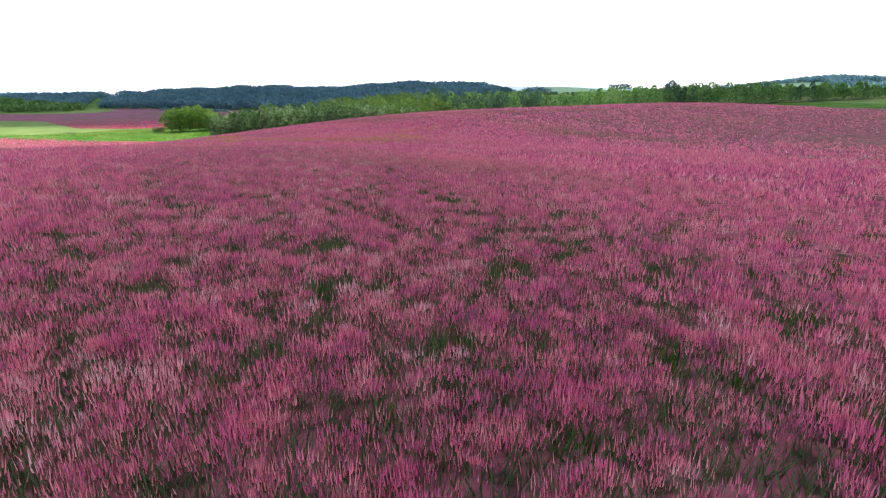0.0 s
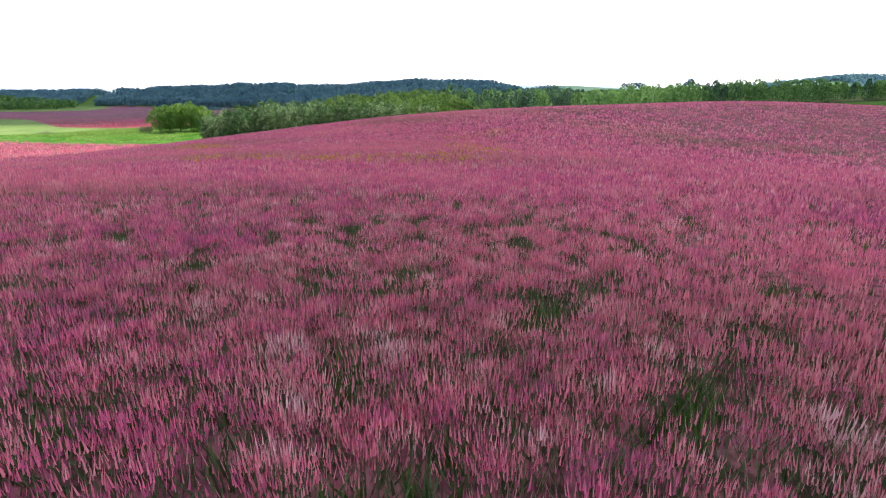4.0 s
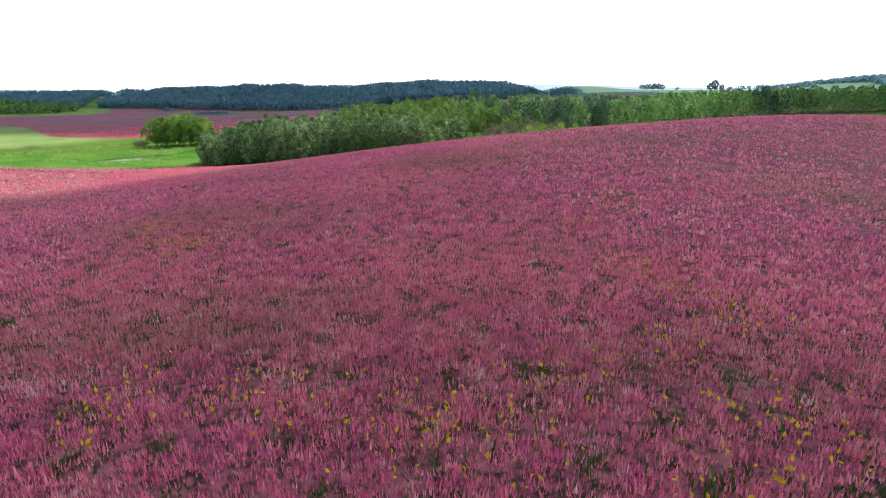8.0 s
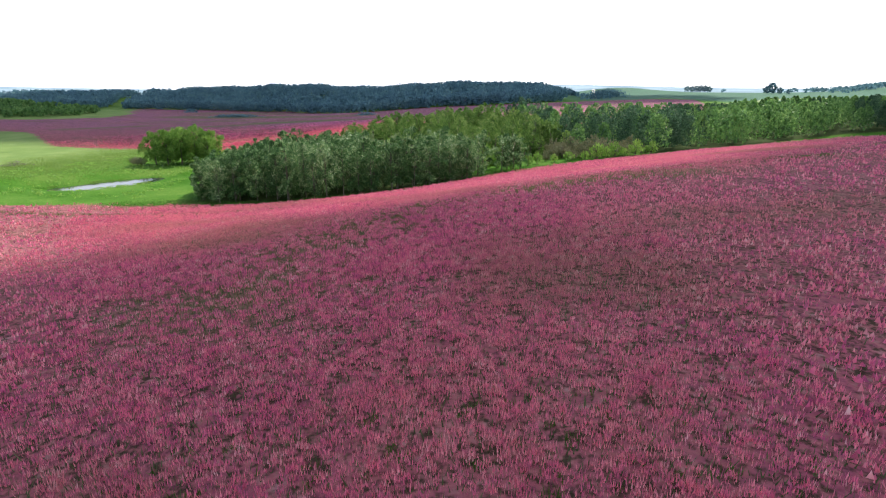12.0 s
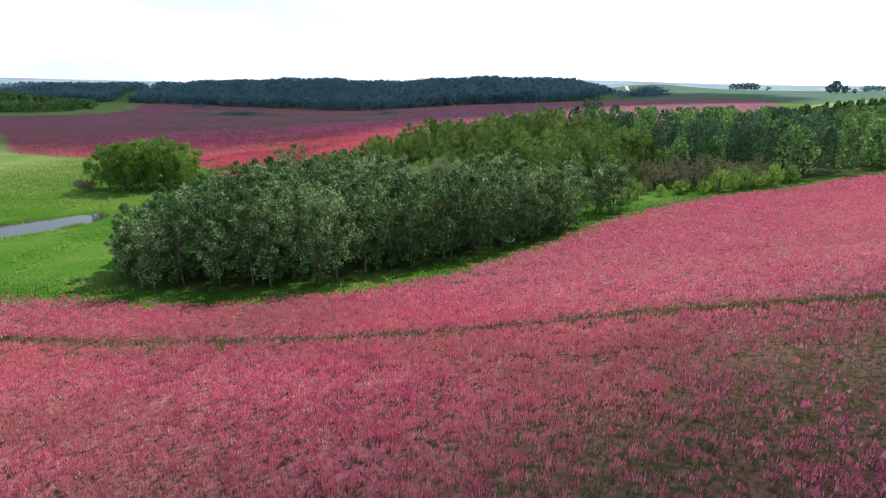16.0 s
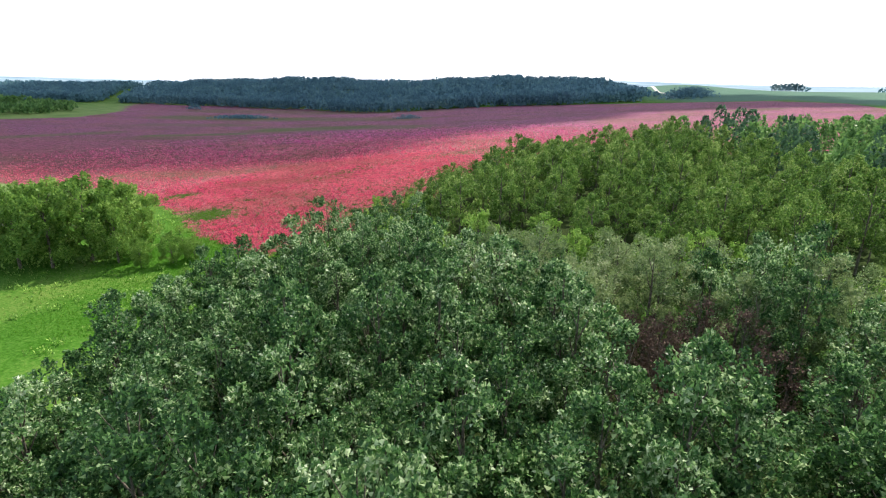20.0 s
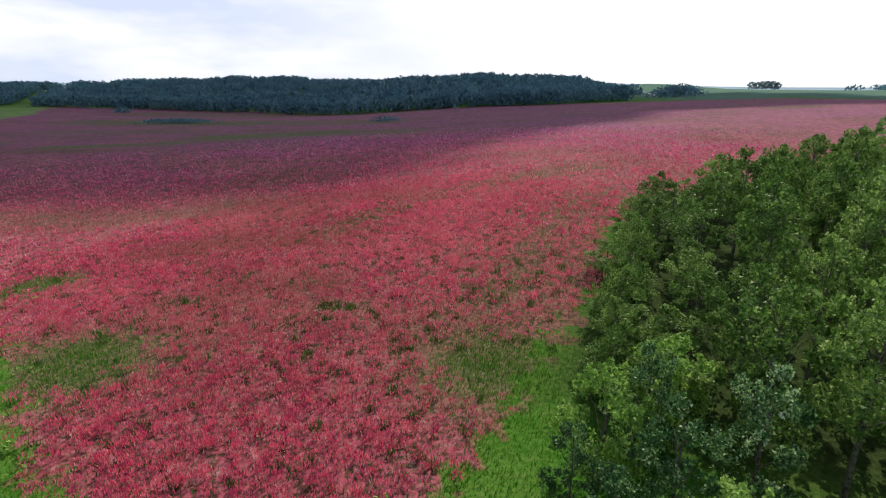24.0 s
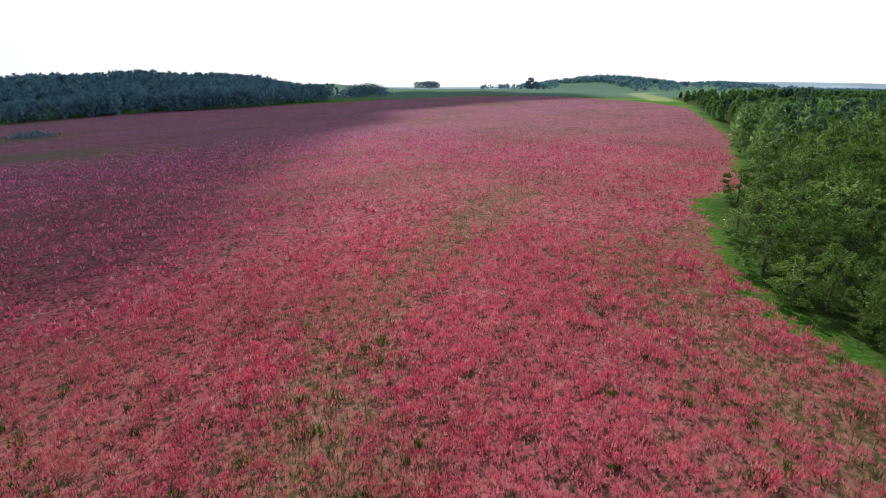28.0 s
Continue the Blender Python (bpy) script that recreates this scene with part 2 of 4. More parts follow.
# the hue of a plant, from dusky to pale: the near field, and the rosier one behind the wood
HUES = [(0.29, (0.38, 0.16, 0.23)), (0.37, (0.68, 0.145, 0.31)), (0.46, (0.84, 0.20, 0.35)), (0.55, (0.88, 0.27, 0.35)), (0.64, (0.88, 0.41, 0.45)), (0.72, (0.86, 0.59, 0.60))]
ROSES = [(0.29, (0.34, 0.09, 0.145)), (0.38, (0.68, 0.09, 0.205)), (0.46, (0.86, 0.142, 0.255)), (0.55, (0.90, 0.195, 0.275)), (0.63, (0.90, 0.33, 0.37)), (0.71, (0.86, 0.52, 0.52))]

# the same hues bluer, for the purple of cloud shade and haze farther off
SHADE_MAUVES = [(p, (c[0] * 0.94, c[1] * 1.0, c[2] * 1.42)) for p, c in HUES]


def flower_colour(nt, single):
    """One stand's hue: that of its plant, each spike a little lighter or darker by chance."""
    plant_hue = calc(nt, "ADD", calc(nt, "MULTIPLY", noise_of(nt, 1.7, 2.0), 0.72), calc(nt, "MULTIPLY", noise_of(nt, 0.33, 3.0), 0.28))
    plant_hue = calc(nt, "ADD", plant_hue, calc(nt, "MULTIPLY", calc(nt, "SUBTRACT", single, 0.5), 0.16))
    col, rose = ramp(nt, plant_hue, HUES), ramp(nt, plant_hue, ROSES)
    far_at = nt.nodes.new("ShaderNodeSeparateXYZ")
    geo = nt.nodes.new("ShaderNodeNewGeometry")
    nt.links.new(geo.outputs["Position"], far_at.inputs["Vector"])
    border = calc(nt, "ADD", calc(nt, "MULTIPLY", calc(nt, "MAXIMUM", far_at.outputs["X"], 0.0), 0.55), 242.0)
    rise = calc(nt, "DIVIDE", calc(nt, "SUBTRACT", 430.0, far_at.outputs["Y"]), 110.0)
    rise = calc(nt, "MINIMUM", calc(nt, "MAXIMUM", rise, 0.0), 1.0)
    col = blend(nt, calc(nt, "GREATER_THAN", far_at.outputs["Y"], border), col, blend(nt, rise, ramp(nt, plant_hue, SHADE_MAUVES), rose))   # behind the wood: rose, then mauve with shade and haze put into it
    col = blend(nt, 1.0, col, ramp(nt, single, [(0.0, (0.46, 0.48, 0.52)), (0.3, (0.86, 0.85, 0.88)), (0.9, (1, 1, 1)), (1.0, (1, 1, 1))]), "MULTIPLY")
    patch = noise_of(nt, 0.05, 3.0)
    col = blend(nt, ramp(nt, patch, [(0.46, (0, 0, 0)), (0.68, (0.45, 0.45, 0.45))]), col, (0.82, 0.30, 0.32))
    stale = ramp(nt, noise_of(nt, 0.03, 5.0, (1.0, 1.9, 1.0)), [(0.50, (0, 0, 0)), (0.68, (0.42, 0.42, 0.42))])
    return blend(nt, stale, col, (0.27, 0.22, 0.10))


def flower_material():
    m, nt, b = material("flower", 0.8, 0.1)
    g = nt.nodes.new("ShaderNodeNewGeometry")
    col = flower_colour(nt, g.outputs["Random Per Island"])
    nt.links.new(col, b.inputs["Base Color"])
    glow_through(nt, b, col, 0.3)
    return m


def leaf_material(name, stops, share=0.35, rough=0.55, spec=0.25, patch=None, tuft=None):
    m, nt, b = material(name, rough, spec)
    g = nt.nodes.new("ShaderNodeNewGeometry")
    o = nt.nodes.new("ShaderNodeObjectInfo")
    f = calc(nt, "ADD", calc(nt, "MULTIPLY", g.outputs["Random Per Island"], 0.68), calc(nt, "MULTIPLY", o.outputs["Random"], 0.3))
    if tuft:
        f = calc(nt, "ADD", calc(nt, "MULTIPLY", f, 0.75), calc(nt, "MULTIPLY", calc(nt, "SUBTRACT", noise_of(nt, tuft, 2.0), 0.3), 0.8))
    if patch:
        f = calc(nt, "ADD", calc(nt, "MULTIPLY", g.outputs["Random Per Island"], 0.5), calc(nt, "MULTIPLY", calc(nt, "SUBTRACT", noise_of(nt, patch, 2.0), 0.2), 0.9))
    col = ramp(nt, f, stops)
    nt.links.new(col, b.inputs["Base Color"])
    glow_through(nt, b, col, share)
    return m


def plain(name, stops, scale, rough=0.9, spec=0.1):
    m, nt, b = material(name, rough, spec)
    nt.links.new(ramp(nt, noise_of(nt, scale, 5.0), stops), b.inputs["Base Color"])
    return m


def ground_material():
    m, nt, b = material("land", 0.95, 0.05)
    at, at2 = nt.nodes.new("ShaderNodeAttribute"), nt.nodes.new("ShaderNodeAttribute")
    at.attribute_name, at2.attribute_name = "cover", "crop"
    sep, sep2 = nt.nodes.new("ShaderNodeSeparateColor"), nt.nodes.new("ShaderNodeSeparateColor")
    nt.links.new(at.outputs["Color"], sep.inputs["Color"])
    nt.links.new(at2.outputs["Color"], sep2.inputs["Color"])
    rag = noise_of(nt, 0.6, 5.0)
    fine = noise_of(nt, 3.0, 6.0)
    mid = noise_of(nt, 0.09, 5.0)
    large = noise_of(nt, 0.02, 4.0, (1.0, 2.2, 1.0))
    two = calc(nt, "ADD", calc(nt, "MULTIPLY", fine, 0.45), calc(nt, "MULTIPLY", mid, 0.55))
    grass = ramp(nt, two, [(0.36, (0.028, 0.10, 0.004)), (0.46, (0.055, 0.155, 0.016)), (0.54, (0.085, 0.185, 0.026)), (0.66, (0.15, 0.225, 0.05))])
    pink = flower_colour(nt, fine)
    # crop drawn as a sheet: shade between the plants painted as dark specks
    shade_gaps = ramp(nt, calc(nt, "ADD", calc(nt, "MULTIPLY", fine, 0.65), calc(nt, "MULTIPLY", rag, 0.35)), [(0.40, (1, 1, 1)), (0.52, (0, 0, 0))])
    pink = blend(nt, calc(nt, "MULTIPLY", shade_gaps, 0.9), pink, (0.06, 0.04, 0.03))
    weeds = ramp(nt, large, [(0.56, (0, 0, 0)), (0.72, (1, 1, 1))])
    pink = blend(nt, calc(nt, "MULTIPLY", weeds, calc(nt, "MULTIPLY", mid, 0.95)), pink, (0.17, 0.16, 0.06))
    sward = ramp(nt, two, [(0.36, (0.12, 0.22, 0.05)), (0.64, (0.24, 0.34, 0.12))])
    pink = blend(nt, sep2.outputs["Blue"], pink, blend(nt, 0.15, sward, pink))
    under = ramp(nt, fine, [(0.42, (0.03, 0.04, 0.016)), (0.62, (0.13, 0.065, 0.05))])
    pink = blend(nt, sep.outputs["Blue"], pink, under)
    field = ramp(nt, calc(nt, "ADD", sep.outputs["Red"], calc(nt, "MULTIPLY", calc(nt, "SUBTRACT", rag, 0.5), 1.0)),
                 [(0.44, (0, 0, 0)), (0.56, (1, 1, 1))])
    crop = ramp(nt, two, [(0.3, (0.07, 0.14, 0.10)), (0.7, (0.10, 0.19, 0.13))])
    grass = blend(nt, sep2.outputs["Red"], grass, crop)
    grass = blend(nt, sep2.outputs["Green"], grass, ramp(nt, two, [(0.3, (0.30, 0.36, 0.14)), (0.7, (0.42, 0.44, 0.22))]))
    distant = ramp(nt, noise_of(nt, 0.006, 5.0), [(0.4, (0.20, 0.29, 0.36)), (0.6, (0.30, 0.40, 0.47))])   # wooded country far away, with blue haze painted in
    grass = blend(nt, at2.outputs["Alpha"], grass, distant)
    col = blend(nt, field, grass, pink)
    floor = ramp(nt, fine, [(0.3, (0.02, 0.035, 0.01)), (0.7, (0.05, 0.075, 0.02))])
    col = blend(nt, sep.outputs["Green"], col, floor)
    nt.links.new(col, b.inputs["Base Color"])
    bump(nt, b, calc(nt, "ADD", fine, rag), 0.5, 0.25)
    return m


M_LAND = ground_material()
M_FLOWER = flower_material()
M_STEM = leaf_material("stem_leaf", [(0.0, (0.05, 0.08, 0.03)), (0.6, (0.12, 0.18, 0.075)), (1.0, (0.26, 0.26, 0.14))], 0.4, 0.7, 0.2)
M_OLIVE = leaf_material("olive_leaf", [(0.0, (0.09, 0.09, 0.03)), (0.6, (0.19, 0.17, 0.06)), (1.0, (0.32, 0.27, 0.12))], 0.4, 0.7, 0.1)
M_WEED = leaf_material("weed_leaf", [(0.0, (0.035, 0.09, 0.015)), (0.6, (0.08, 0.17, 0.03)), (1.0, (0.18, 0.26, 0.05))], 0.35, 0.7, 0.2)
M_LANE = leaf_material("lane_blade", [(0.0, (0.05, 0.09, 0.02)), (0.5, (0.12, 0.16, 0.045)), (1.0, (0.25, 0.26, 0.10))], 0.35, 0.7, 0.1, 0.5)
M_YELLOW = leaf_material("yellow_petal", [(0.0, (0.45, 0.30, 0.01)), (1.0, (0.75, 0.55, 0.03))], 0.4, 0.7, 0.2)
M_HAY = leaf_material("hay_blade", [(0.0, (0.11, 0.20, 0.035)), (0.5, (0.19, 0.30, 0.06)), (1.0, (0.33, 0.38, 0.12))], 0.45, 0.7, 0.15, 0.12)
# verge grass: the trees' shade put into its colour, darker than the meadow's
M_SHADEGRASS = leaf_material("shaded_blade", [(0.0, (0.022, 0.08, 0.012)), (0.5, (0.04, 0.115, 0.018)), (1.0, (0.09, 0.18, 0.035))], 0.35, 0.8, 0.05, 0.3)
M_OSIER = leaf_material("osier_leaf", [(0.0, (0.032, 0.095, 0.016)), (0.4, (0.135, 0.27, 0.048)), (0.75, (0.28, 0.44, 0.09)), (1.0, (0.48, 0.62, 0.20))], 0.45, 0.55, 0.25, None, 0.7)
M_GRASS = leaf_material("grass_blade", [(0.0, (0.045, 0.155, 0.010)), (0.5, (0.08, 0.225, 0.016)), (1.0, (0.14, 0.29, 0.03))], 0.4, 0.8, 0.05, 0.12)
# glossy glints painted as near-white leaves, deep gaps as near-black ones
M_LEAF = leaf_material("poplar_leaf", [(0.0, (0.008, 0.030, 0.010)), (0.4, (0.045, 0.125, 0.038)), (0.62, (0.14, 0.285, 0.085)), (0.8, (0.48, 0.63, 0.32)), (1.0, (0.84, 0.90, 0.68))], 0.42, 0.42, 0.35, None, 0.9)
M_WITHER = leaf_material("withered_leaf", [(0.0, (0.055, 0.105, 0.035)), (0.5, (0.18, 0.27, 0.10)), (0.8, (0.34, 0.42, 0.19)), (1.0, (0.55, 0.58, 0.38))], 0.45, 0.45, 0.45, None, 0.6)
M_TWIG = leaf_material("dead_twig", [(0.0, (0.06, 0.04, 0.03)), (0.6, (0.13, 0.09, 0.07)), (1.0, (0.24, 0.17, 0.13))], 0.1, 0.8, 0.1)
M_WOODLEAF = leaf_material("wood_leaf", [(0.0, (0.015, 0.052, 0.010)), (0.4, (0.085, 0.185, 0.034)), (0.65, (0.19, 0.325, 0.065)), (1.0, (0.48, 0.60, 0.21))], 0.46, 0.48, 0.3, None, 0.7)
M_JOINLEAF = leaf_material("woodland_leaf", [(0.0, (0.02, 0.065, 0.022)), (0.35, (0.09, 0.20, 0.06)), (0.7, (0.19, 0.34, 0.10)), (1.0, (0.40, 0.55, 0.22))], 0.46, 0.5, 0.3, 0.14)
M_DARKLEAF = leaf_material("dark_leaf", [(0.0, (0.014, 0.045, 0.022)), (0.5, (0.055, 0.125, 0.065)), (1.0, (0.16, 0.27, 0.15))], 0.4, 0.5, 0.3, 0.3)
M_YOUNG = leaf_material("young_leaf", [(0.0, (0.045, 0.13, 0.022)), (0.4, (0.19, 0.36, 0.065)), (0.75, (0.38, 0.56, 0.13)), (1.0, (0.58, 0.72, 0.26))], 0.45, 0.55, 0.25, None, 0.7)
M_WILLOW = leaf_material("willow_leaf", [(0.0, (0.10, 0.13, 0.06)), (0.5, (0.20, 0.21, 0.11)), (1.0, (0.34, 0.31, 0.20))], 0.35)
# far trees: the blue haze of distance is put into the leaf colour
M_HAZYLEAF = leaf_material("hazy_leaf", [(0.0, (0.055, 0.12, 0.16)), (0.4, (0.11, 0.22, 0.275)), (0.75, (0.165, 0.295, 0.325)), (1.0, (0.25, 0.38, 0.34))], 0.42, 0.8, 0.1, 0.045)
M_BARK = plain("bark", [(0.35, (0.07, 0.06, 0.045)), (0.65, (0.22, 0.20, 0.16))], 6.0)
M_DEAD = plain("dead_wood", [(0.35, (0.20, 0.17, 0.14)), (0.65, (0.42, 0.38, 0.32))], 5.0)
M_ROAD = plain("gravel", [(0.3, (0.50, 0.47, 0.41)), (0.7, (0.64, 0.61, 0.55))], 0.4)
M_CLOUD = leaf_material("cloud", [(0.0, (0.85, 0.86, 0.88)), (1.0, (0.92, 0.92, 0.93))], 0.4, 1.0, 0.0)
M_WATER, _nt, _b = material("water", 0.06, 0.5)
_b.inputs["Base Color"].default_value = (0.03, 0.04, 0.04, 1)
bump(_nt, _b, noise_of(_nt, 3.0), 0.15, 0.02)

# ---- the ground ----


def mesh_of(name, verts, faces, mats, smooth_faces=False):
    me = bpy.data.meshes.new(name)
    verts = np.asarray(verts, np.float32)
    faces = np.asarray(faces, np.int32)
    me.vertices.add(len(verts))
    me.vertices.foreach_set("co", verts.ravel())
    n, k = faces.shape
    me.loops.add(n * k)
    me.loops.foreach_set("vertex_index", faces.ravel())
    me.polygons.add(n)
    me.polygons.foreach_set("loop_start", np.arange(0, n * k, k, dtype=np.int32))
    me.polygons.foreach_set("use_smooth", np.full(n, smooth_faces))
    for m in mats if isinstance(mats, (list, tuple)) else [mats]:
        me.materials.append(m)
    me.update(calc_edges=True)
    return me


def spread(lo, a, b, hi, step, grow):
    """Grid lines: even between a and b, ever wider out to lo and hi."""
    mid = list(np.arange(a, b + 0.01, step))
    for end, sign in ((lo, -1), (hi, 1)):
        v, s = (a if sign < 0 else b), step
        while v * sign < end * sign:
            s *= grow
            v += s * sign
            (mid.insert(0, v) if sign < 0 else mid.append(v))
    return np.array(mid)


POND = [(-126, 205.5), (-119, 202.5), (-114.5, 203), (-112, 208), (-109, 211.5), (-107.2, 215.5), (-105.2, 219.5), (-106.5, 223.5), (-110, 225.5), (-113, 222), (-116.5, 218), (-119, 214.5), (-122, 211)]
for _ in range(2):   # rounded banks
    POND = [(a[0] * k + b[0] * (1 - k), a[1] * k + b[1] * (1 - k)) for a, b in zip(POND, POND[1:] + POND[:1]) for k in (0.75, 0.25)]
POND_LEVEL = -17.2


def land(x, y):
    """The ground as built: the lie of the land with the pond's hollow."""
    z = height(x, y)
    d = reach(x, y, POND)
    bank = np.minimum(z, POND_LEVEL + 0.12)
    return np.where(d > -11, z + (bank - z) * smooth(-11, -0.4, d), z) - 0.7 * smooth(-0.3, 2.0, d)


gx = spread(-4500, -200, 180, 4500, 2.5, 1.06)
gy = spread(-1500, -20, 420, 4800, 2.5, 1.055)
GX, GY = np.meshgrid(gx, gy)
GZ = land(GX, GY)
nx, ny = len(gx), len(gy)
idx = np.arange(nx * ny).reshape(ny, nx)
quads = np.stack([idx[:-1, :-1], idx[:-1, 1:], idx[1:, 1:], idx[1:, :-1]], -1).reshape(-1, 4)
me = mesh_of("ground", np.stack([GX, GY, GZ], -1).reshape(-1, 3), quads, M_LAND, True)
fieldness = np.maximum(reach(GX, GY, NEAR_FIELD), reach(GX, GY, FAR_FIELD))
woodness = np.maximum(reach(GX, GY, GROVE), reach(GX, GY, WOOD))
path_line = [(r[1], r[2]) for r in PATH]
lane = smooth(2.6, 0.8, line_reach(GX, GY, TRACK))
cover = np.zeros((ny, nx, 4), np.float32)
cover[..., 0] = smooth(-7, 7, fieldness) * (1 - 0.35 * lane)
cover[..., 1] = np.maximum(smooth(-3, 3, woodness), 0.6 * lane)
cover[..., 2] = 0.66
cover[..., 3] = 1
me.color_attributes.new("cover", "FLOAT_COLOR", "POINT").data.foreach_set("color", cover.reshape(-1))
crop = np.zeros((ny, nx, 4), np.float32)
crop[..., 0] = np.maximum(smooth(560, 600, GY) * smooth(60, 110, GX), smooth(425, 460, GY) * smooth(125, 150, GX))
# how strongly the painted haze tints the far ground
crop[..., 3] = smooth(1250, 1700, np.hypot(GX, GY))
crop[..., 1] = np.maximum(0.6 * smooth(9, 3, np.abs(line_reach(GX, GY, [(128, 430), (200, 500), (330, 560), (600, 560)]))),
                          0.35 * smooth(40, 10, line_reach(GX, GY, [(200, 330), (260, 250), (420, 210)])))
crop[..., 1] = np.maximum(crop[..., 1], 0.32 * smooth(-122, -180, GX) * smooth(200, 255, GY) * smooth(-600, -400, GX))
for ax, ay, bx, by, wide, full in FAR_SWARDS:
    crop[..., 2] = np.maximum(crop[..., 2], full * smooth(wide * 1.7, wide * 0.3, line_reach(GX, GY, [(ax, ay), (bx, by)])))
crop[..., 2] = np.maximum(crop[..., 2], 0.6 * smooth(11, 2, line_reach(GX, GY, WEED_BAND)))
crop[..., 2] = np.maximum(crop[..., 2], 0.4 * smooth(9, 2, np.minimum(line_reach(GX, GY, EDGE_BAND), line_reach(GX, GY, LATE_BAND) * 1.5)))
for ax, ay, rad in ((-104, 267, 5), (-76, 265, 4.5), (30, 210, 5), (-101, 276, 1.2), (-118, 283, 3), (60, 205, 3)):
    crop[..., 2] = np.maximum(crop[..., 2], smooth(rad * 1.5, rad * 0.4, np.hypot((GX - ax) * 0.8, GY - ay)))
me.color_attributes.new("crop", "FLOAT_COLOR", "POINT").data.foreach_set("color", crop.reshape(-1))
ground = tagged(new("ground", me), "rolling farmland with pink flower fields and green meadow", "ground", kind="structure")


def outline_sheet(name, poly, z, mat):
    bm = bmesh.new()
    bm.faces.new([bm.verts.new((x, y, z)) for x, y in poly])
    data = bpy.data.meshes.new(name)
    bm.to_mesh(data)
    bm.free()
    data.materials.append(mat)
    return new(name, data)


wide_pond = [(cx + (x - cx) * 1.12, cy + (y - cy) * 1.07) for cx, cy in [(-113.5, 212.5)] for x, y in POND]
tagged(outline_sheet("water", wide_pond, POND_LEVEL, M_WATER), "still grey pond water reflecting the sky in the meadow", "pond", kind="structure")


def ribbon(name, line, wide, mat, lift):
    v, f = [], []
    pts = []
    for (x0, y0), (x1, y1) in zip(line, line[1:]):
        n = max(2, int(math.hypot(x1 - x0, y1 - y0) / 8))
        pts += [(x0 + (x1 - x0) * k / n, y0 + (y1 - y0) * k / n) for k in range(n)]
    pts.append(line[-1])
    for i, (x, y) in enumerate(pts):
        xa, ya = pts[max(0, i - 1)]
        xb, yb = pts[min(len(pts) - 1, i + 1)]
        d = math.hypot(xb - xa, yb - ya)
        sx, sy = -(yb - ya) / d * wide / 2, (xb - xa) / d * wide / 2
        for s in (-1, -0.5, 0, 0.5, 1):
            v.append((x + sx * s, y + sy * s, float(height(x + sx * s, y + sy * s)) + lift * (1.2 - 0.4 * abs(s))))
        if i:
            for k in range(4):
                a = (i - 1) * 5 + k
                f.append((a, a + 1, a + 6, a + 5))
    return new(name, mesh_of(name, v, f, mat, True))


tagged(ribbon("road", [(106, 715), (118, 770), (129, 838), (150, 940), (163, 1010), (205, 1190), (270, 1500), (340, 1850)], 4.2, M_ROAD, 0.25),
       "pale gravel road running over the distant hill", "road", kind="structure")

# ---- clouds whose shade lies on the fields ----


def cloud(name, footprint, up, seed):
    """A flat-bottomed heap of rounded puffs, high up where its shade falls on the footprint."""
    r = np.random.default_rng(seed)
    bm = bmesh.new()
    bmesh.ops.create_icosphere(bm, subdivisions=1, radius=1.0)
    ball = np.array([v.co[:] for v in bm.verts])
    tris = np.array([[v.index for v in q.verts] for q in bm.faces])
    bm.free()
    vs, fs, n = [], [], 0
    xs, ys = [q[0] for q in footprint], [q[1] for q in footprint]
    for x in np.arange(min(xs), max(xs), 22):
        for y in np.arange(min(ys), max(ys), 22):
            px, py = x + r.uniform(-8, 8), y + r.uniform(-8, 8)
            d = float(reach(px, py, footprint))
            if d < 6:
                continue
            rad = min(r.uniform(24, 34), d + r.uniform(6, 14))
            c = np.array([px, py, float(height(px, py))]) + np.array(SUN_WAY[:]) * up / SUN_WAY.z
            lump = ball * rad * (1 + 0.12 * np.sin(ball @ r.normal(0, 3, (3, 1)) + r.uniform(0, 6))) * np.array([1, 1, 0.55 + min(0.5, d / 160)])
            lump[:, 2] = np.maximum(lump[:, 2], -rad * 0.25)
            vs.append(lump + c)
            fs.append(tris + n)
            n += len(ball)
    ob = new(name, mesh_of(name, np.concatenate(vs), np.concatenate(fs), M_CLOUD, True))
    return tagged(ob, "broad white cumulus cloud drifting high over the fields", "cloud", "drifting clouds", "structure")


cloud("cloud", CLOUD_SOUTH, 1700, 1)
cloud("cloud", CLOUD_NORTH, 1700, 2)

def patchy(x, y, scale, seed):
    """Smooth waves of 0 to 1 over the plan, for thick and thin stands."""
    r = np.random.default_rng(seed)
    t = np.zeros(np.shape(x))
    for k in range(7):
        a, ph, s = r.uniform(0, 2 * math.pi), r.uniform(0, 2 * math.pi), scale * r.uniform(0.5, 1.6)
        t = t + np.sin((x * math.cos(a) + y * math.sin(a)) / s + ph + 1.5 * np.sin((x * math.sin(a) - y * math.cos(a)) / (s * 1.7) + ph))
    return 0.5 + 0.5 * np.tanh(t / 2.2)


# ---- trees ----
rng = np.random.default_rng(7)


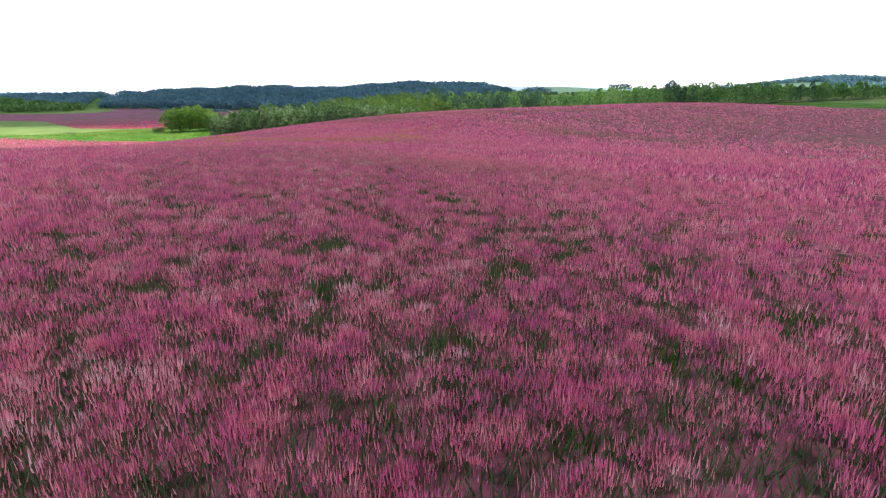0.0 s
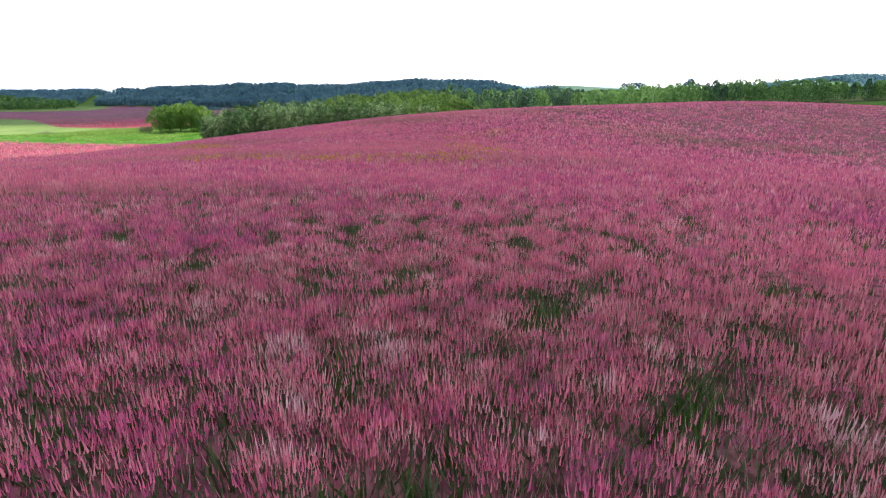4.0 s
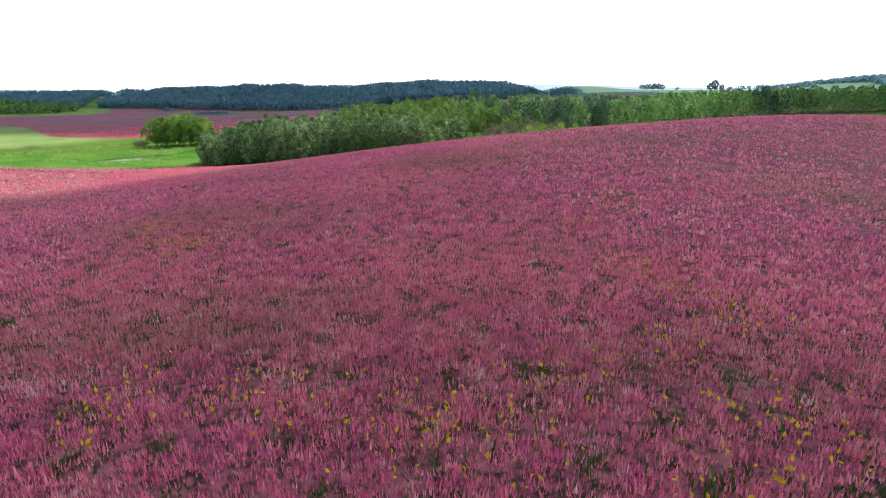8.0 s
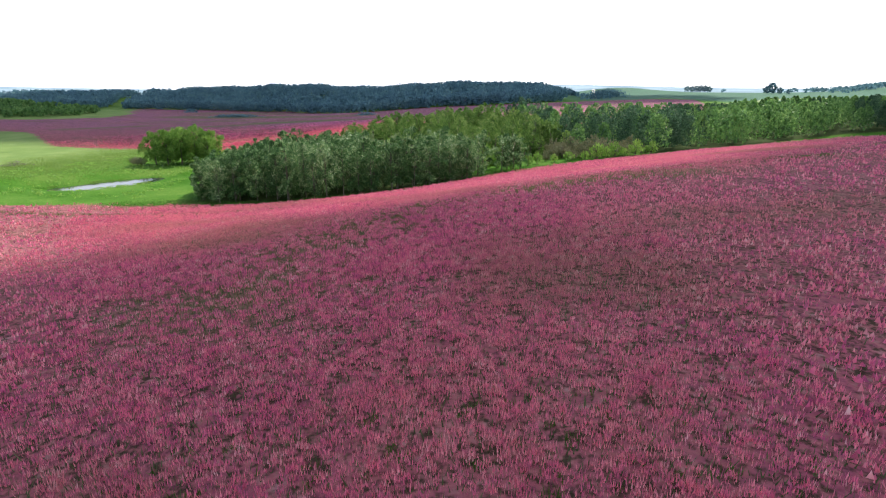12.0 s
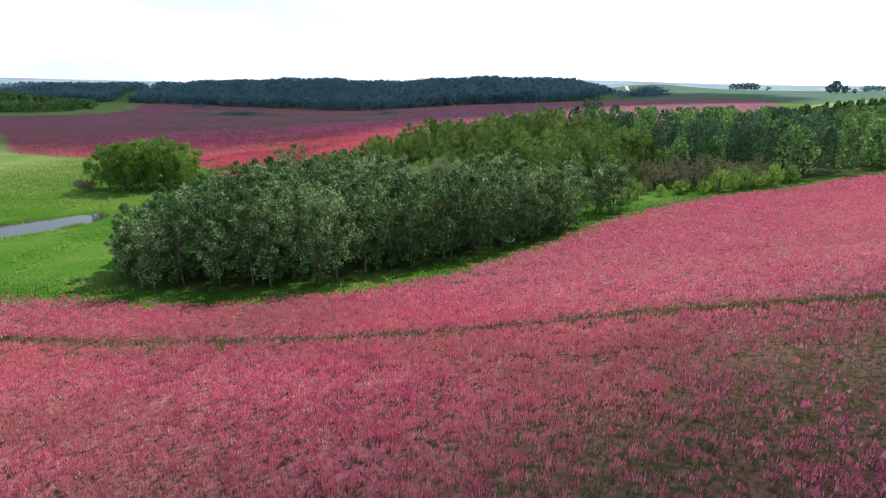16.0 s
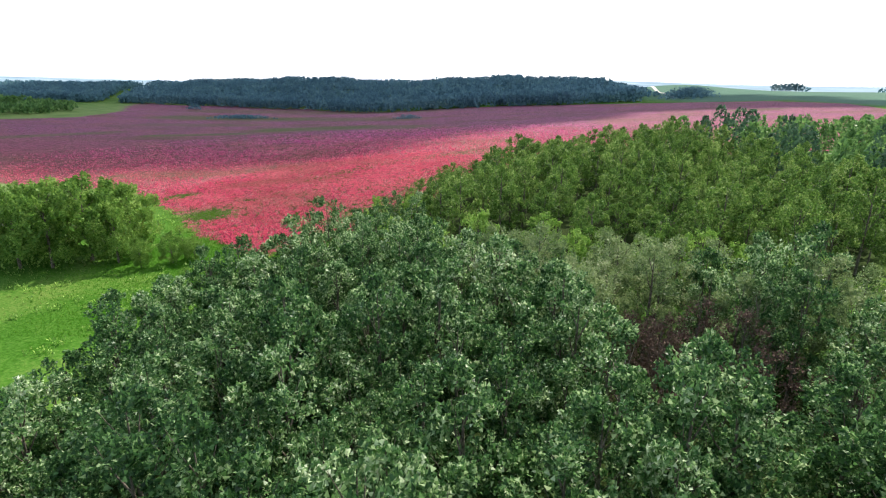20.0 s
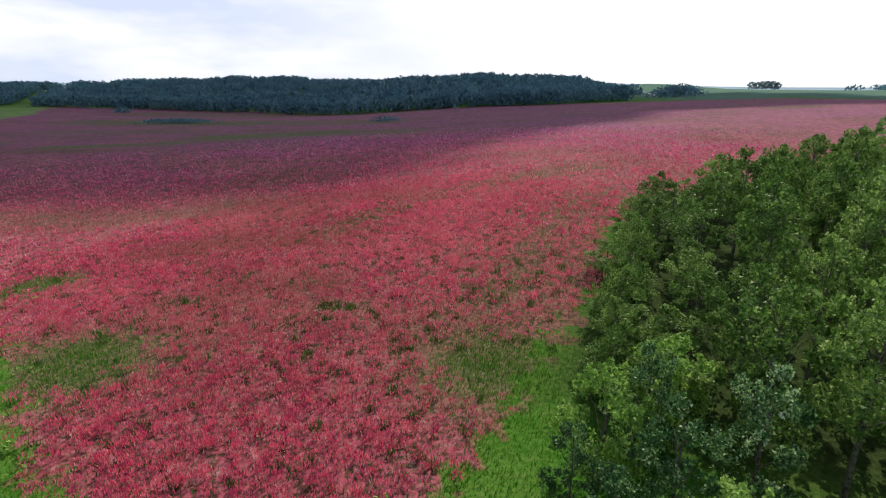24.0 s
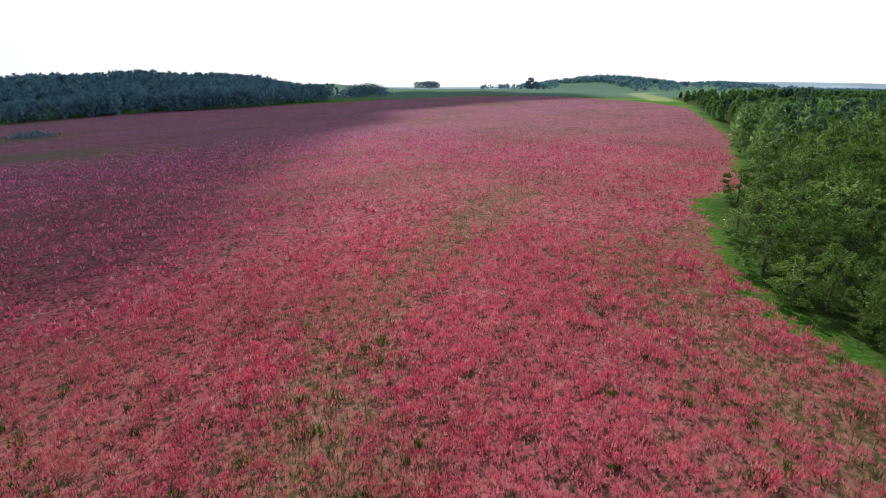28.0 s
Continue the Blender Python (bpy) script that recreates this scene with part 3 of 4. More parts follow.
def leaves(centers, ways, size, r, loose=0.55, plain_tip=False):
    """Diamond leaves at the centers, leaning along the ways; three-cornered where far off."""
    n = len(centers)
    a = ways + r.normal(0, loose, (n, 3))
    a /= np.linalg.norm(a, axis=1)[:, None]
    b = np.cross(a, r.normal(0, 1, (n, 3)))
    b /= np.linalg.norm(b, axis=1)[:, None]
    s = size * r.uniform(0.7, 1.3, (n, 1))
    if plain_tip:
        v = np.stack([centers - a * s * 0.5 + b * s * 0.55, centers + a * s * 0.75, centers - a * s * 0.5 - b * s * 0.55], 1).reshape(-1, 3)
        return v, np.arange(n * 3).reshape(n, 3)
    v = np.stack([centers - a * s * 0.6, centers + b * s * 0.42, centers + a * s * 0.75, centers - b * s * 0.42], 1).reshape(-1, 3)
    return v, np.arange(n * 4).reshape(n, 4)


def crown_points(r, tall, wide, low, shoots, each, length):
    """Centers and ways of leaves: tufts of shoots on the rounded lobes of an uneven crown."""
    out, way = [], []
    count = 15
    lobes = []
    for k in range(count):
        h = (k + 0.5) / count
        rad = wide * (0.28 + 0.10 * math.sin(k * 2.1))
        d = max(0.0, wide * min(1.0, 0.6 + 1.1 * h) * (1 if h < 0.5 else math.sqrt(max(0.0, 1 - ((h - 0.5) / 0.5) ** 2))) - rad * 0.7) * r.uniform(0.8, 1.15)
        ang = k * 2.4 + r.uniform(-0.4, 0.4)
        lobes.append((np.array([math.cos(ang) * d, math.sin(ang) * d, low + rad * 0.8 + (tall - low - rad * 1.9) * h]), rad))
    for k in range(shoots):
        c, rad = lobes[k % count]
        u = r.normal(0, 1, 3)
        u[2] = abs(u[2]) * 1.2 - 0.2
        u /= np.linalg.norm(u)
        base = c + u * rad * r.uniform(0.8, 1.1) * np.array([1.15, 1.15, 1.15])
        lean = u * 0.6 + np.array([0, 0, 1.0])
        lean /= np.linalg.norm(lean)
        s = r.uniform(0, 1, each)
        pts = base + lean * ((s - 0.4) * length * 0.6)[:, None] + r.normal(0, 1, (each, 3)) * (0.14 * length * (1.3 - s))[:, None]
        out.append(pts)
        way.append(np.tile(lean, (each, 1)))
    inner = np.concatenate([c + r.normal(0, 1, (46, 3)) * rad * 0.4 for c, rad in lobes])
    return np.concatenate(out), np.concatenate(way), inner


def tube(path, radii, sides=6):
    """A tapered limb through the points of a path."""
    v, f = [], []
    for p0, rad in zip(path, radii):
        for k in range(sides):
            ang = 2 * math.pi * k / sides
            v.append((p0[0] + math.cos(ang) * rad, p0[1] + math.sin(ang) * rad, p0[2]))
    for i in range(len(path) - 1):
        for k in range(sides):
            a, b = i * sides + k, i * sides + (k + 1) % sides
            f.append((a, b, b + sides, a + sides))
    return v, f


def limbs_of(r, tall, wide, count, start_at=0.22):
    tv, tf = tube([(0, 0, -0.5), (0.05, 0.02, tall * 0.3), (0.1, -0.06, tall * 0.6), (0.05, 0.05, tall * 0.9)], [0.16, 0.12, 0.08, 0.02])
    for k in range(count):
        ang, z0 = k * 2.4, tall * (start_at + (0.8 - start_at) * k / count)
        d = wide * r.uniform(0.5, 0.85) * (1.1 - 0.6 * k / count)
        lv, lf = tube([(0.05, 0, z0), (math.cos(ang) * d * 0.5, math.sin(ang) * d * 0.5, z0 + tall * 0.08),
                       (math.cos(ang) * d, math.sin(ang) * d, z0 + tall * 0.2)], [0.055, 0.035, 0.01], 4)
        tf += [tuple(i + len(tv) for i in q) for q in lf]
        tv += lv
    return tv, tf


def tree_meshes(seed, tall, wide, low, shoots, each, length, size, leaf, plain_tip=False):
    r = np.random.default_rng(seed)
    c, w, inner = crown_points(r, tall, wide, low, shoots, each, length)
    v, f = leaves(c, w, size, r, 0.75, plain_tip)
    iv, jf = leaves(inner, r.normal(0, 1, inner.shape), wide * 0.08, r, 0.5, plain_tip)   # shoots deep inside the crown
    f = np.concatenate([f, jf + len(v)])
    v = np.concatenate([v, iv])
    tv, tf = limbs_of(r, tall, wide, 9)
    return mesh_of("trunk", tv, tf, M_BARK, True), mesh_of("crown", v, f, leaf)


def plant(name, meshes, x, y, turn, scale, label, group, stretch=1.0, category="tree"):
    base = new(name)
    base.matrix_basis = pose(x, y, float(land(x, y)) - 0.05, 0, 0, turn) @ Matrix.Diagonal((scale, scale, scale * stretch, 1))
    for part_name, m in zip(("trunk", "crown"), meshes):
        new(part_name, m).parent = base
    return tagged(base, label, category, group)


def scatter(poly, gap, r):
    """Points in a polygon, about a gap apart."""
    xs, ys = [q[0] for q in poly], [q[1] for q in poly]
    out, y, odd = [], min(ys), 0
    while y < max(ys):
        x = min(xs) + (gap / 2 if odd else 0)
        while x < max(xs):
            out.append((x + r.uniform(-0.36, 0.36) * gap, y + r.uniform(-0.36, 0.36) * gap))
            x += gap
        y += gap * 0.87
        odd ^= 1
    pts = np.array(out)
    return pts[inside(pts[:, 0], pts[:, 1], poly)]


POPLARS = [tree_meshes(20 + k, 10.6 + 0.3 * k, 2.4 + 0.12 * k, 0.35, 225, 24, 0.95, 0.15, M_LEAF, True) for k in range(4)]
WITHERED = [tree_meshes(30 + k, 10.2 + 0.3 * k, 2.5, 1.4, 220, 22, 1.1, 0.105, M_WITHER, True) for k in range(2)]
BARE = [tree_meshes(35 + k, 9.6, 2.3, 1.5, 75, 16, 1.3, 0.11, M_TWIG, True) for k in range(2)]
ASPENS = [tree_meshes(40 + k, 9.8 + 0.35 * k, 2.2 + 0.1 * k, 2.8, 200, 24, 0.9, 0.14, M_WOODLEAF, True) for k in range(4)]
BUSHY = [tree_meshes(50 + k, 9.2, 2.5, 0.2, 230, 24, 0.9, 0.14, M_WOODLEAF, True) for k in range(2)]
YOUNG = [tree_meshes(60 + k, 6.8, 2.3, 0.3, 150, 26, 1.0, 0.15, M_YOUNG, True) for k in range(2)]
GREENS = [tree_meshes(65 + k, 7.4, 3.0, 0.1, 230, 34, 1.2, 0.15, M_OSIER, True) for k in range(2)]
WILLOWS = [tree_meshes(70 + k, 3.4, 1.9, 0.25, 55, 24, 0.9, 0.16, M_WILLOW, True) for k in range(2)]
SHRUBS = [tree_meshes(80 + k, 2.9, 1.5, 0.2, 55, 20, 0.7, 0.15, M_YOUNG, True) for k in range(2)]

WITHER_ZONE = [(-58, 228), (-44, 219), (-34, 217), (-24, 218), (-22, 230), (-34, 243), (-50, 243), (-58, 236)]
for px, py in scatter(GROVE, 3.8, rng):
    least = float(np.interp(px, [-84, -70, -55], [0.74, 0.88, 0.96]) * np.interp(py, [226, 236], [1.0, 0.78]))   # lower trees at its western and northern edge
    dome = least + (1.02 - least) * float(smooth(0, 13, reach(px, py, GROVE)))
    if math.hypot((px + 42.5) * 0.8, py - 216) < 7.0:   # dead trees stand there
        if rng.uniform() < 0.65:
            plant("dead_tree", BARE[rng.integers(2)], px, py, rng.uniform(0, 360), rng.uniform(0.72, 0.9),
                  "leafless brown dead tree with thin twigs in the grove", "dead trees of the grove", rng.uniform(0.9, 1.1))
        continue
    if inside(px, py, WITHER_ZONE) and rng.uniform() < 0.75:
        plant("poplar_tree", WITHERED[rng.integers(2)], px, py, rng.uniform(0, 360), rng.uniform(0.86, 1.04) * (0.45 + 0.55 * dome),
              "thin yellowish-brown withering poplar tree in the grove", "poplars of the grove", rng.uniform(0.95, 1.08))
        continue
    plant("poplar_tree", POPLARS[rng.integers(4)], px, py, rng.uniform(0, 360), rng.uniform(0.8, 1.08) * (0.45 + 0.55 * dome),
          "leafy grey-green poplar tree in a dense grove", "poplars of the grove", rng.uniform(0.88, 1.12) * (0.5 + 0.5 * dome))
edge = [(-77.5, 188), (-80, 198), (-81.5, 208), (-81, 219), (-78.5, 229), (-74.5, 236.5), (-68.5, 243)]
for (xa, ya), (xb, yb) in zip(edge, edge[1:]):
    for q in (0.1, 0.45, 0.8):
        plant("poplar_tree", POPLARS[rng.integers(4)], xa + (xb - xa) * q, ya + (yb - ya) * q, rng.uniform(0, 360), rng.uniform(0.7, 0.82) + 0.12 * float(smooth(205, 225, ya)),
              "leafy grey-green poplar tree in a dense grove", "poplars of the grove", rng.uniform(0.86, 1.1))
def edge_height(x, y):
    """How tall the wood stands: low at the corner that juts into the far field, nearly full height elsewhere."""
    least = np.interp(np.asarray(x, float), [-60, -35, -20, 0], [0.48, 0.56, 0.88, 0.95])
    return least + (1 - least) * smooth(0.5, 15, -reach(x, y, FAR_FIELD))


wood_pts = scatter(WOOD, 4.9, rng)
order = np.argsort(line_reach(wood_pts[:, 0], wood_pts[:, 1], path_line))
for px, py in wood_pts[order[:180]]:
    low_edge = float(edge_height(px, py))
    kinds = BUSHY if reach(px, py, WOOD) < 6 and px < 0 and py > 256 else ASPENS
    plant("aspen_tree", kinds[rng.integers(len(kinds))], px, py, rng.uniform(0, 360), rng.uniform(0.74, 1.1) * (0.6 + 0.4 * low_edge),
          "green aspen tree at the edge of the wood", "aspens of the wood", rng.uniform(0.88, 1.14) * low_edge)
for px, py, k in ((-74.5, 243, 0.66), (-71.5, 245.5, 0.62), (-76.5, 246.5, 0.52), (-73.5, 248.5, 0.6), (-70.5, 251, 0.62), (-68, 247.5, 0.6), (-74, 252.5, 0.45), (-70, 255.5, 0.58), (-66.5, 252.5, 0.66), (-78.5, 243, 0.5)):
    plant("poplar_tree", POPLARS[rng.integers(4)], px, py, px * 77, k, "small leafy poplar tree between grove and wood", "poplars of the grove", rng.uniform(0.95, 1.15))
border = [(-71, 261), (-69.5, 266), (-66.5, 273), (-63.5, 281), (-60, 289), (-55, 295.5)]
for (xa, ya), (xb, yb) in zip(border, border[1:]):
    for q in (0.15, 0.65):
        plant("aspen_tree", BUSHY[rng.integers(2)], xa + (xb - xa) * q + 1.2, ya + (yb - ya) * q - 0.6, rng.uniform(0, 360), rng.uniform(0.5, 0.68),
              "bushy green aspen at the edge of the wood", "aspens of the wood", rng.uniform(0.85, 1.1))
for px, py, k in ((-16.6, 226, 1.0), (-13.4, 227.2, 1.02), (-15, 229.4, 1.05), (-11.5, 230.5, 0.9)):
    plant("round_tree", POPLARS[1], px, py, px * 40, k, "dark rounded poplar tree standing between grove and wood", "", 0.85)
for px, py in ((-64, 246), (-58, 248), (-50, 250), (-69, 249), (-45, 247), (-61, 243), (-54, 246), (-38, 244), (-30, 241), (-25, 238), (-72, 255), (-68, 258), (-20.5, 230), (-22, 234.5), (-17.5, 234), (-34, 240), (-47, 243)):
    plant("young_aspen", YOUNG[rng.integers(2)], px, py, rng.uniform(0, 360), rng.uniform(0.75, 1.1),
          "bright green young aspen behind the grove", "young aspens", rng.uniform(0.85, 1.1))
for px, py, k in ((-119, 242, 0.9), (-115, 241.5, 1.0), (-111, 242, 1.0), (-108, 245, 1.03), (-113, 246, 1.05), (-117.5, 247, 0.95), (-104.5, 248.5, 0.95), (-104, 244.5, 0.75), (-108, 250, 0.9), (-100, 243, 0.36), (-97, 245, 0.38), (-94.5, 246, 0.3)):
    plant("green_willow", GREENS[rng.integers(2)], px, py, rng.uniform(0, 360), k * 1.38, "bright green bushy willow tree in the meadow",
          "willows in the meadow", rng.uniform(0.95, 1.1))
for px, py, k in ((-124.4, 241, 0.75), (5, 247.5, 0.9), (11.8, 248.5, 0.8), (7, 254, 1.15), (0, 251, 1.1), (12, 259, 1.2), (4, 260, 1.1), (18, 250.5, 0.95), (-3, 246, 0.8), (25, 253.5, 0.9), (-122, 239.5, 0.7), (-126.5, 242.5, 0.6), (3, 253, 1.5), (8, 251, 1.4), (10.5, 255.5, 1.7), (15, 254, 1.5), (19, 256, 1.6), (6, 257.5, 1.7), (14, 260.5, 1.7), (0.5, 256, 1.5), (21.5, 253, 1.2), (24, 258, 1.6)):
    plant("willow_shrub", WILLOWS[rng.integers(2)], px, py, rng.uniform(0, 360), k, "pale brownish willow shrub at the edge of the wood",
          "willow shrubs", rng.uniform(0.85, 1.15), "shrub")
for px, py, k in ((-90.1, 243.7, 0.45), (-91, 240.7, 0.4), (-88.3, 239, 0.42), (-87.5, 241.1, 0.5), (-88, 244.3, 0.35), (-93.1, 241.2, 0.4), (-95.7, 246.8, 0.7),
                  (-103, 257, 0.4), (-107.6, 258.9, 0.5), (-99, 251, 0.55), (8, 244, 0.8), (14.5, 246, 0.95), (-0.9, 242.4, 0.7), (20.5, 249, 0.9), (-14, 224.5, 0.5), (28, 254, 0.8), (12, 246.5, 1.3), (17.5, 248.5, 1.4), (3.5, 244.5, 1.0), (24, 250.5, 1.3), (30, 255, 1.2), (-6, 240, 0.9), (-9, 236, 1.0)):
    plant("green_shrub", SHRUBS[rng.integers(2)], px, py, rng.uniform(0, 360), k, "small bright green shrub in the grass",
          "green shrubs", rng.uniform(0.9, 1.3), "shrub")


def dead_tree(x, y, tall, turn):
    r = np.random.default_rng(int(abs(x)))
    tv, tf = limbs_of(r, tall, 1.9, 16, 0.3)
    ob = new("dead_tree", mesh_of("dead_tree", tv, tf, M_DEAD, True))
    ob.matrix_basis = pose(x, y, float(land(x, y)), 0, 0, turn)
    return tagged(ob, "bare grey dead tree among the poplars", "tree")


for px, py, tall in ((-64.6, 236.5, 8.0), (-58, 231, 8.5), (-49, 210, 9.5), (-36.5, 222, 8.5), (-55, 233, 8)):
    dead_tree(px, py, tall, px * 31)


def brush_pile(x, y):
    """A heap of cut branches in the meadow."""
    r = np.random.default_rng(5)
    v, f = [], []
    for k in range(70):
        cx, cy, ang = r.normal(0, 2.6), r.normal(0, 0.9), r.uniform(0, 2 * math.pi)
        ln, z0 = r.uniform(1.2, 3.0), max(0.1, 1.5 - 0.3 * abs(cx)) * r.uniform(0, 1)
        dx, dy = math.cos(ang) * ln / 2, math.sin(ang) * ln / 2
        lv, lf = tube([(cx - dx, cy - dy, z0), (cx, cy, z0 + 0.2), (cx + dx, cy + dy, z0 + r.uniform(0, 0.5))], [0.12, 0.1, 0.04], 5)
        f += [tuple(i + len(v) for i in q) for q in lf]
        v += lv
    ob = new("brush_pile", mesh_of("brush_pile", v, f, M_BARK, True))
    ob.matrix_basis = pose(x, y, float(land(x, y)), 0, 0, 20)
    return tagged(ob, "long heap of cut grey-brown branches in the meadow", "brush pile")


brush_pile(-164, 242.5)


def joined_trees(pts, r, leaf, per, size, tall, wide, name, label, ceiling_at=None):
    """Trees of a wood joined into one mesh: ragged crowns of leaf clumps."""
    n = len(pts)
    h = r.uniform(0, 1, (n, per)) ** 0.7
    sc = r.uniform(0.75, 1.15, (n, 1))
    if ceiling_at is not None:
        room = (ceiling_at(pts[:, :1], pts[:, 1:]) - height(pts[:, :1], pts[:, 1:])) / tall
        room = np.minimum(room, edge_height(pts[:, :1], pts[:, 1:]))
        sc = sc * np.clip(room, 0.3, 1.0)
    ang = r.uniform(0, 2 * math.pi, (n, per))
    rad = wide * sc * np.sin(math.pi * np.clip(0.24 + 0.72 * h, 0, 1)) ** 0.7 * r.uniform(0.4, 1.0, (n, per)) ** 0.5
    c = np.stack([pts[:, :1] + np.cos(ang) * rad, pts[:, 1:] + np.sin(ang) * rad, height(pts[:, :1], pts[:, 1:]) + tall * sc * (0.1 + 0.9 * h)], -1).reshape(-1, 3)
    ways = np.stack([np.cos(ang) * 0.4, np.sin(ang) * 0.4, np.ones_like(ang)], -1).reshape(-1, 3)
    v, f = leaves(c, ways, size, r, 0.55, True)
    return tagged(new(name, mesh_of(name, v, f, leaf)), label, "trees", kind="stuff")


def wood_top(x, y):
    """The level up to which the wood reaches: high in its middle, lower behind towards the plateau."""
    return 2.0 - 4.0 * smooth(20, 60, x) * smooth(315, 335, y)


rest = wood_pts[order[180:]]
near_rest = line_reach(rest[:, 0], rest[:, 1], path_line) < 75
DARK_STAND = [(2, 266), (14, 271), (27, 267), (36, 262), (52, 272), (48, 292), (20, 290), (4, 282)]
dark = inside(rest[:, 0], rest[:, 1], DARK_STAND) | (patchy(rest[:, 0], rest[:, 1], 7.0, 21) > 0.86)
joined_trees(rest[near_rest & ~dark], rng, M_JOINLEAF, 430, 0.38, 12.0, 2.5, "woodland", "dense green aspen wood behind the field", wood_top)
joined_trees(rest[~near_rest & ~dark][::2], rng, M_JOINLEAF, 260, 0.62, 11.5, 3.2, "woodland", "dense green aspen wood behind the field", wood_top)
joined_trees(rest[dark], rng, M_DARKLEAF, 380, 0.44, 13.0, 2.5, "dark_wood", "dark blue-green trees standing within the wood", wood_top)
ridge_pts = []
for _ in range(5200):
    x = rng.uniform(-740, 62)
    foot_y = np.interp(x, [-700, -456, -240, -131, -60, 0, 60], [772, 762, 716, 658, 625, 612, 640])
    y = foot_y + 2 + rng.uniform(0, 1) ** 1.3 * 200
    if abs(x + 485 + (y - foot_y) * 0.35) > 13:
        ridge_pts.append((x, y))
joined_trees(np.array(ridge_pts), rng, M_HAZYLEAF, 32, 1.7, 10.2, 4.0, "ridge_wood", "dark wood on the distant ridge, blued by painted haze")
spur = scatter([(-420, 430), (-368, 472), (-346, 508), (-352, 556), (-470, 600), (-560, 500)], 5.5, rng)
spur = spur[patchy(spur[:, 0], spur[:, 1], 9.0, 31) > 0.4]
joined_trees(spur, rng, M_JOINLEAF, 60, 1.2, 6.0, 3.0, "spur_wood", "rounded green bushes on a low spur beside the far field")
hill = np.array([(rng.normal(600, 70), rng.normal(850, 60)) for _ in range(1300)] + [(rng.normal(800, 60), rng.normal(800, 40)) for _ in range(500)]
                + [(rng.uniform(680, 1000), rng.normal(620, 22)) for _ in range(900)])
hill = hill[patchy(hill[:, 0], hill[:, 1], 26.0, 33) > 0.42]
rise = np.array([(rng.normal(66, 24), rng.normal(790, 50)) for _ in range(450)])
rise = rise[(patchy(rise[:, 0], rise[:, 1], 15.0, 35) > 0.5) & (line_reach(rise[:, 0], rise[:, 1], [(106, 715), (118, 770), (129, 838), (150, 940), (163, 1010)]) > 12)]
joined_trees(rise, rng, M_HAZYLEAF, 22, 1.9, 6.0, 3.8, "hillside_wood", "scattered dark trees on the grassy hillside by the road")
joined_trees(hill, rng, M_HAZYLEAF, 16, 2.4, 6.0, 4.4, "hill_wood", "dark wood on the distant hill")


def far_bush(name, x, y, long_x, long_y, tall, label, per=420, size=0.7, category="bush"):
    """A clump of scrub far off: many leaf clumps heaped over a foot of that length and width."""
    r = np.random.default_rng(int(abs(x * 3 + y)))
    u = r.normal(0, 0.4, (per, 2))
    u = u[np.hypot(u[:, 0], u[:, 1]) < 1]
    top = tall * np.sqrt(1 - np.hypot(u[:, 0], u[:, 1]) ** 2) * r.uniform(0.75, 1.1, len(u))
    px, py = x + u[:, 0] * long_x, y + u[:, 1] * long_y
    c = np.stack([px, py, height(px, py) + top * r.uniform(0.15, 1, len(u))], -1)
    v, f = leaves(c, np.tile([0.0, 0.0, 1.0], (len(c), 1)), size, r, 0.6)
    return tagged(new(name, mesh_of(name, v, f, M_HAZYLEAF)), label, category, kind="stuff")


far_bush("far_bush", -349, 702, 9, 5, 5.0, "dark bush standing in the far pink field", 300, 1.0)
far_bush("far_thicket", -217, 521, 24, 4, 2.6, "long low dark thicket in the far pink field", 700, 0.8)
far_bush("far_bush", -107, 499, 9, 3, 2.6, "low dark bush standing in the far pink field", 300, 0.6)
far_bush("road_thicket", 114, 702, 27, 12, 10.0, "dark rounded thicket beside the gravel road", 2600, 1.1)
DARKS = [tree_meshes(90 + k, 9.0, 3.6, 0.2, 77, 10, 1.6, 0.9, M_HAZYLEAF) for k in range(2)]
for dx in (-14, -8, -2.5, 3, 9, 14):
    plant("shelter_tree", DARKS[int(dx) % 2], 263 + dx, 838, dx * 50, 0.9 + (dx * 7) % 2 * 0.08, "dark tree of a clump on the skyline", "trees on the skyline")
for dx, dy, k in ((-7, 0, 0.85), (-1, 2, 1.2), (6, 0, 0.75), (15, 1, 0.5)):
    plant("hilltop_tree", DARKS[int(dx) % 2], 272 + dx, 668 + dy, dx * 50, k, "dark tree of a clump on the plateau", "trees on the plateau")

